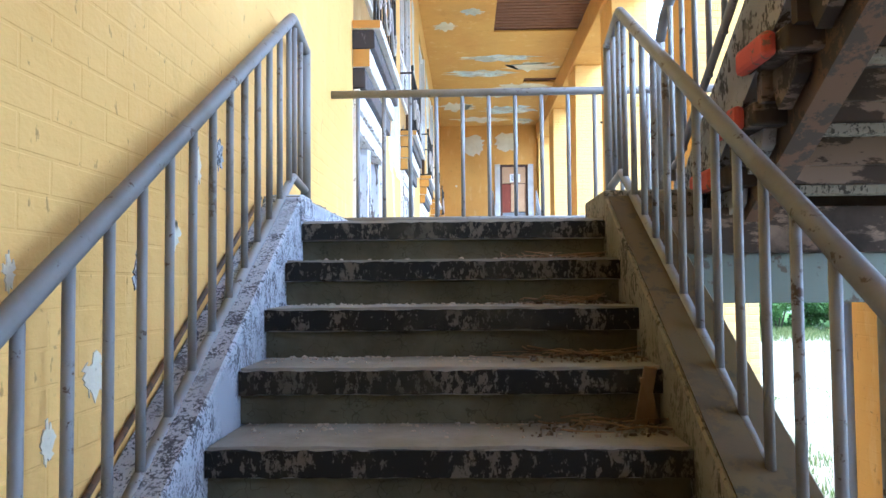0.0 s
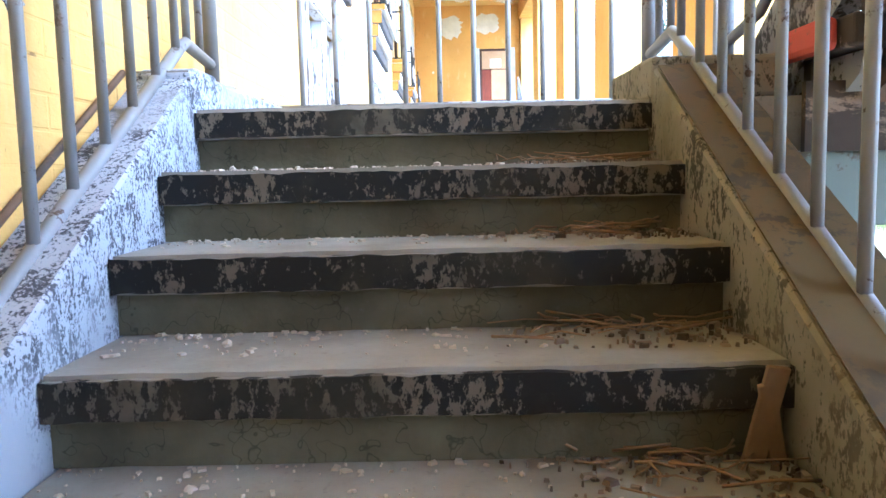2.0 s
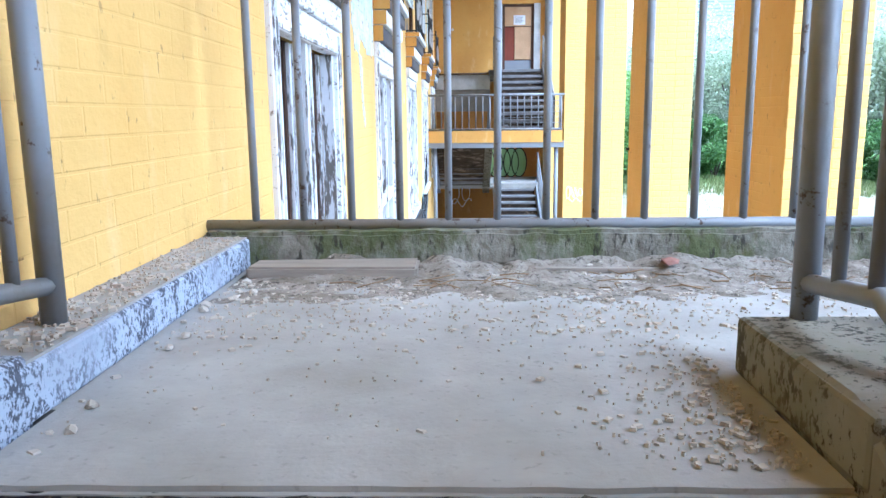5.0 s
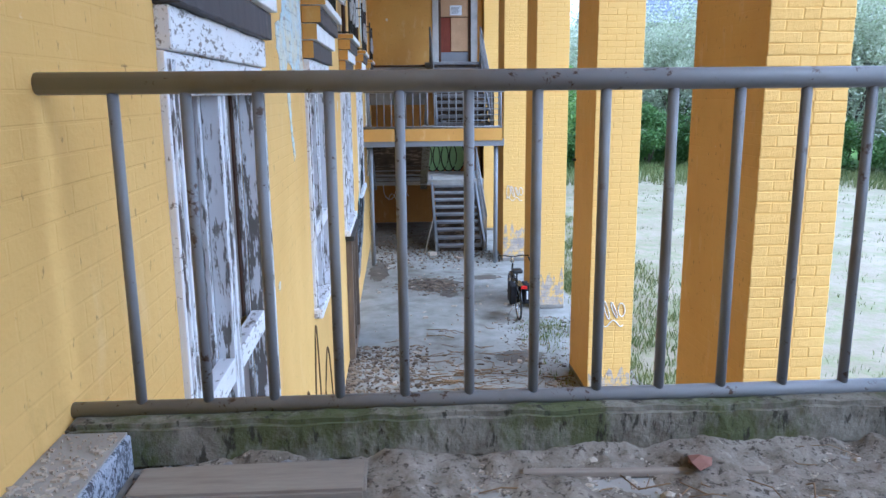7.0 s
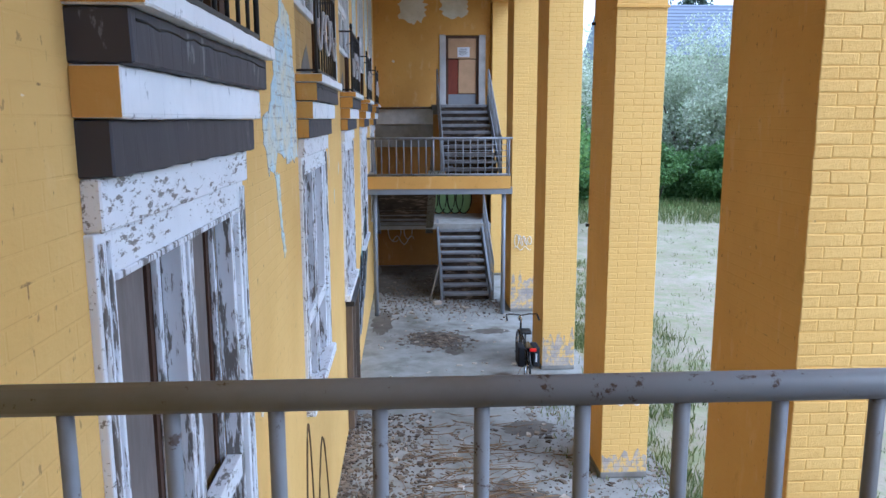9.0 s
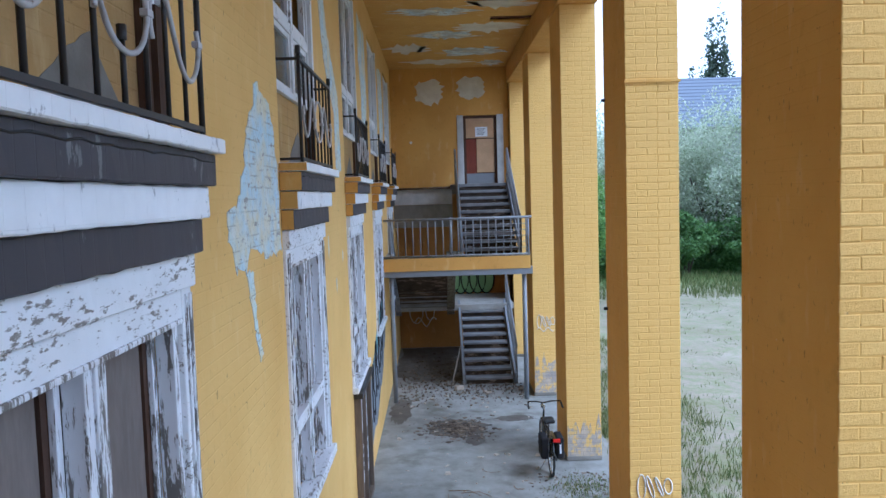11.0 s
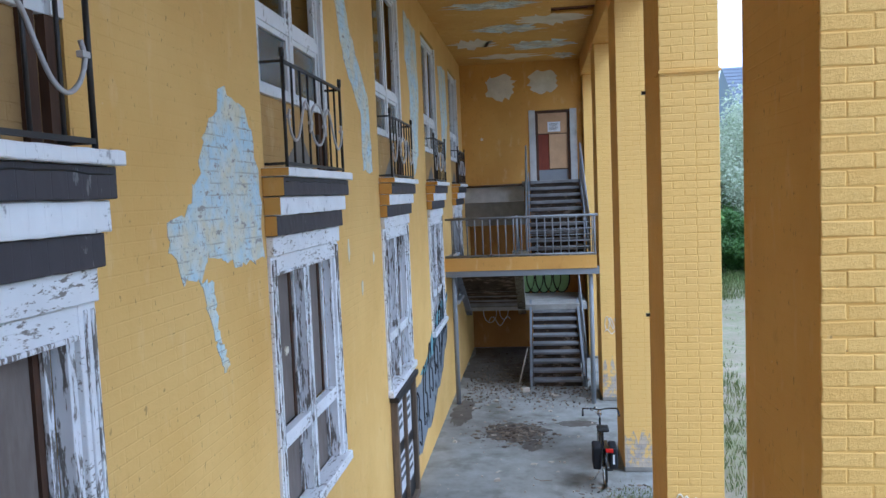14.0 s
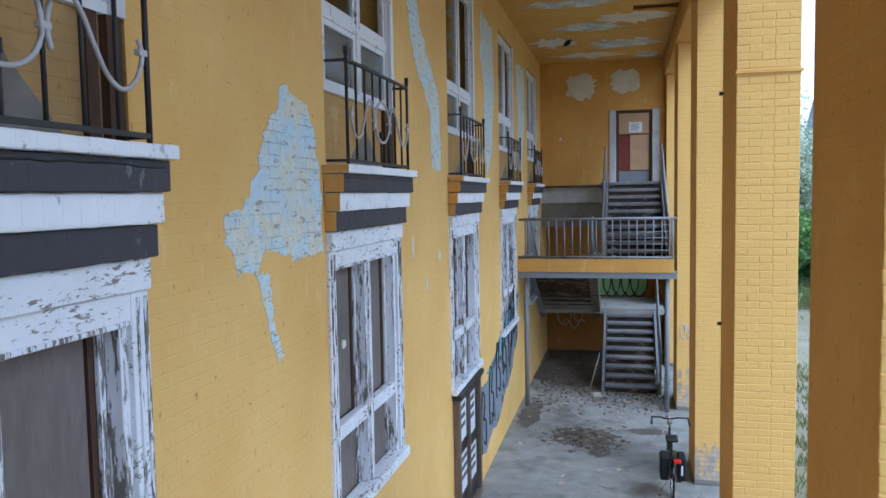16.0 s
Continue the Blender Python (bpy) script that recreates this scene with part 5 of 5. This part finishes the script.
sticks("dry_twigs", 80, lambda r: (r.uniform(0.3, 3.2), r.uniform(4, 11)), lambda x, y: GROUND, M_LEAFWOOD, 0.6, 0.007, "dry branches on the arcade floor", "twigs", 16)
sticks("dry_twigs", 420, lambda r: (r.gauss(1.9, 0.45), r.gauss(9.3, 1.6)), lambda x, y: GROUND, M_LEAFWOOD, 0.55, 0.006, "heap of dry twigs on the arcade floor", "twigs", 17)
for (x, y, s) in ((1.75, 20.0, 0.11),):
    tagged(part("rubble_block", box(bmesh.new(), -s, s, -s * 0.6, s * 0.6, 0, s, 0.02, Matrix.Translation((x, y, GROUND)) @ pose(0, 0, 0, 0, 0, 25)), M_RUBBLE), "pale lump of rubble on the floor", "rubble")
tagged(part("leaning_stick", tube(bmesh.new(), [(1.55, 20.2, GROUND), (1.82, 20.5, GROUND + 1.0)], 0.02, 6), M_PLANK), "grey stick leaning against the stair", "stick")


# ---- planting ----
def foliage(n, rx, ry, rz, leaf, seed, clumps=26):
    """Small leaf cards in uneven clumps."""
    rnd = random.Random(seed)
    vs, fs = [], []
    cl = []
    for _ in range(clumps):
        a, u = rnd.uniform(0, 6.28), rnd.uniform(-0.9, 1)
        q, d = math.sqrt(1 - u * u), rnd.uniform(0.45, 1.0)
        cl.append((rx * q * math.cos(a) * d, ry * q * math.sin(a) * d, rz * (1 + u * d), rnd.uniform(0.22, 0.42)))
    for _ in range(n):
        cx, cy, cz, r = cl[rnd.randrange(clumps)]
        v = Vector((rnd.gauss(0, 1), rnd.gauss(0, 1), rnd.gauss(0, 1)))
        v = v.normalized() * r * rnd.random() ** 0.4
        p = Vector((cx + v.x * rx, cy + v.y * ry, max(0.05, cz + v.z * rz)))
        s = leaf * rnd.uniform(0.5, 1.3)
        e = Euler((rnd.uniform(-1, 1), rnd.uniform(-1, 1), rnd.uniform(0, 6.28))).to_matrix()
        o = len(vs)
        for w in ((-s, 0, 0), (0, -s * 0.5, 0.1 * s), (s, 0, 0), (0, s * 0.5, 0.1 * s)):
            vs.append(tuple(p + e @ Vector(w)))
        fs.append((o, o + 1, o + 2, o + 3))
    me = bpy.data.meshes.new("crown")
    me.from_pydata(vs, [], fs)
    return me


def plant(name, crown, mat, height, label, cat, group):
    p = thing(name, (0, 0, 0), label, cat, group)
    t = bmesh.new()
    rnd = random.Random(len(group))
    for k in range(5):
        a = k * 1.3
        tube(t, [(0.05 * math.cos(a), 0.05 * math.sin(a), -0.1), (0.3 * math.cos(a), 0.3 * math.sin(a), height * 0.3), (0.22 * height * math.cos(a), 0.22 * height * math.sin(a), height * 0.7)], 0.05, 6)
    part("trunk", t, M_BARK, p)
    c = new("crown", crown)
    crown.materials.append(mat)
    c.parent = p
    return p


bush_a = plant("bush", foliage(17000, 3.2, 3.2, 3.2, 0.115, 1, 40), M_LEAF, 5, "large leafy green bush at the edge of the yard", "bush", "bushes round the yard")
bush_b = plant("bush", foliage(26000, 3.6, 3.6, 4.3, 0.105, 2, 60), M_BLOSSOM, 7, "tall pale grey-green bush in blossom", "bush", "blossoming bushes round the yard")
bush_c = plant("bush", foliage(14000, 2.6, 2.6, 1.6, 0.105, 3, 36), M_LEAFD, 2.6, "low dark green bush at the edge of the yard", "bush", "low bushes round the yard")
poplar = plant("poplar_tree", foliage(7000, 1.6, 1.6, 8.0, 0.22, 4, 50), M_POPLAR, 15, "slender poplar tree far behind the roof", "tree", "poplars behind the roof")
RB = random.Random(21)


def at(ob, x, y, s, first=False):
    m = Matrix.Translation((x, y, GROUND - 0.05)) @ pose(0, 0, 0, 0, 0, RB.uniform(0, 360)) @ Matrix.Diagonal((1.0 + 0.4 * (s - 1), 1.0 + 0.4 * (s - 1), s, 1))
    if first:
        ob.matrix_basis = m
        return ob
    return copy_thing(ob, m)


spots_b = [(14.5, 50), (19, 49), (23, 46), (27, 42.5), (31, 38), (34, 32), (36, 26), (11.5, 54), (17, 55), (25, 51), (30, 46)]
spots_a = [(8.0, 46), (10.5, 48), (6.0, 50), (13, 52), (21, 52), (33, 42), (37, 35), (39, 22), (6.8, 38), (5.9, 33)]
spots_c = [(12.5, 45.5), (16, 45), (20, 43.5), (24, 40.5), (28, 36.5), (31, 31), (33, 25), (34, 18), (9.5, 44)]
for ob, spots, size in ((bush_a, spots_a, 1.0), (bush_b, spots_b, 1.1), (bush_c, spots_c, 1.0), (poplar, [(33, 92), (36, 94), (30, 96)], 1.3)):
    for i, (x, y) in enumerate(spots):
        at(ob, x, y, size * RB.uniform(0.92, 1.06), i == 0)


def grass():
    rnd = random.Random(31)
    vs, fs = [], []
    def blade(x, y, h):
        a, w = rnd.uniform(0, 6.28), 0.006 + h * 0.02
        dx, dy = math.cos(a), math.sin(a)
        lx, ly = rnd.uniform(-0.4, 0.4) * h, rnd.uniform(-0.4, 0.4) * h
        o = len(vs)
        g = GROUND - 0.04
        vs.extend(((x - w * dx, y - w * dy, g), (x + w * dx, y + w * dy, g), (x + lx * 0.4 + w * 0.6 * dx, y + ly * 0.4 + w * 0.6 * dy, g + h * 0.6), (x + lx, y + ly, g + h)))
        fs.append((o, o + 1, o + 2, o + 3))
    for _ in range(900):
        cx, cy = 4.6 + 2.6 * rnd.random() ** 1.5, rnd.uniform(3, 26)
        for _ in range(16):
            blade(rnd.gauss(cx, 0.12), rnd.gauss(cy, 0.12), rnd.uniform(0.05, 0.22))
    for _ in range(260):
        cx, cy = 4.6 - 1.5 * rnd.random() ** 2, rnd.uniform(5.5, 13.5)
        for _ in range(10):
            blade(rnd.gauss(cx, 0.10), rnd.gauss(cy, 0.10), rnd.uniform(0.06, 0.16))
    for px, py, sp, n in ((3.75, 8.0, 0.45, 1600), (3.6, 13.2, 0.4, 1300), (4.4, 12.6, 0.4, 900), (4.9, 8.6, 0.5, 1500), (4.7, 16.8, 0.5, 900)):
        for _ in range(n):
            blade(rnd.gauss(px, sp * 0.6), rnd.gauss(py, sp), rnd.uniform(0.03, 0.12))
    for _ in range(1100):
        cx, cy = rnd.uniform(5, 26), rnd.uniform(6, 38)
        for _ in range(8):
            blade(rnd.gauss(cx, 0.12), rnd.gauss(cy, 0.12), rnd.uniform(0.04, 0.14))
    for _ in range(1600):
        cx = rnd.uniform(5, 32)
        cy = rnd.uniform(35, 44) - max(0, cx - 18) * 0.75
        for _ in range(9):
            blade(rnd.gauss(cx, 0.2), rnd.gauss(cy, 0.2), rnd.uniform(0.15, 0.5))
    me = bpy.data.meshes.new("grass")
    me.from_pydata(vs, [], fs)
    me.materials.append(M_GRASS)
    tagged(new("grass", me), "tufts of fresh green grass in the yard", "grass", kind="stuff")


grass()

# house behind the bushes
h = thing("house", (32, 72, GROUND), "distant house with a blue-grey tiled roof", "house")
part("wall", bx(20, 52, 68, 78, GROUND - 0.1, 7.0), M_WHITEPL, h)
part("roof", prism([(66.5, 6.8), (73, 12.0), (79.5, 6.8)], "x", 19, 53), M_ROOF, h, "blue-grey tiled roof")
for i in range(14):
    z = 7.1 + i * 0.36
    y = 66.5 + (z - 6.8) * 1.25
    part("roof_batten", bx(19, 53, y - 0.06, y + 0.05, z - 0.03, z + 0.03), M_ROOF, h)


# ---- bricks of the pillars ----
def brick_shape(x, y, z, l, o=0, rnd=random.Random(3)):
    """Corners and faces of a brick whose front edges are worn round and uneven."""
    e, g = l / 2 - 0.002, 0.0395
    off = [(rnd.uniform(-0.003, 0.003), rnd.uniform(-0.0045, 0.0045), rnd.uniform(-0.0015, 0.001)) for _ in range(4)]
    vs = []
    for d, i in ((0.012, 0.0), (-0.006, 0.0), (-0.0085, 0.004), (-0.0095, 0.009)):
        for (u, v), (ju, jv, jd) in zip(((-1, -1), (1, -1), (1, 1), (-1, 1)), off):
            vs.append((x + u * (e - i) + ju, y + d + (jd if i else 0), z + v * (g - i) + jv))
    fs = [(o + 12, o + 13, o + 14, o + 15)]
    for r in (0, 4, 8):
        for q in range(4):
            w = (q + 1) % 4
            fs.append((o + r + q, o + r + w, o + r + 4 + w, o + r + 4 + q))
    return vs, fs


def brick_mesh(l):
    me = bpy.data.meshes.new("brick")
    vs, fs = brick_shape(0, 0, 0, l)
    me.from_pydata(vs, [], fs)
    me.materials.append(M_BRICKP)
    return me


def brick_rows(y, rnd):
    """The places and lengths of the bricks on the near face of a pillar."""
    z, row = GROUND + 0.19, 0
    while z < BEAM - 0.05:
        xs = [0.0, 0.25, 0.375, 0.64] if row % 2 else [0.0, 0.125, 0.385, 0.515, 0.64]
        for a, b in zip(xs, xs[1:]):
            yield PX0 + (a + b) / 2, y + 0.014 + rnd.uniform(-0.0016, 0.0016), z, round(b - a, 3)
        z += 0.083
        row += 1


LENGTHS = {}
rb = random.Random(77)
for k, py in enumerate(PILLARS):
    if py < 4:
        continue
    rows = list(brick_rows(py, rb))
    near = [q for q in rows if k == 2 and -1.9 < q[2] < 4.4]
    for x, y, z, l in near[:300]:
        l = (l, rb.randrange(6))
        if l not in LENGTHS:
            LENGTHS[l] = brick_mesh(l[0])
        o = new("brick", LENGTHS[l])
        o.parent = pillars[k]
        o.matrix_basis = Matrix.Translation((x, y, z)) @ pose(0, 0, 0, rb.uniform(-0.6, 0.6), rb.uniform(-0.7, 0.7), rb.uniform(-0.6, 0.6))
    used = set(near[:300])
    vs, fs = [], []
    for q in rows:
        if q in used:
            continue
        x, y, z, l = q
        v, f = brick_shape(x, y, z, l, len(vs))
        vs += v
        fs += f
    me = bpy.data.meshes.new("brickwork")
    me.from_pydata(vs, [], fs)
    me.materials.append(M_BRICKP)
    o = new("brickwork", me)
    o.parent = pillars[k]
    tagged(o, kind="stuff")
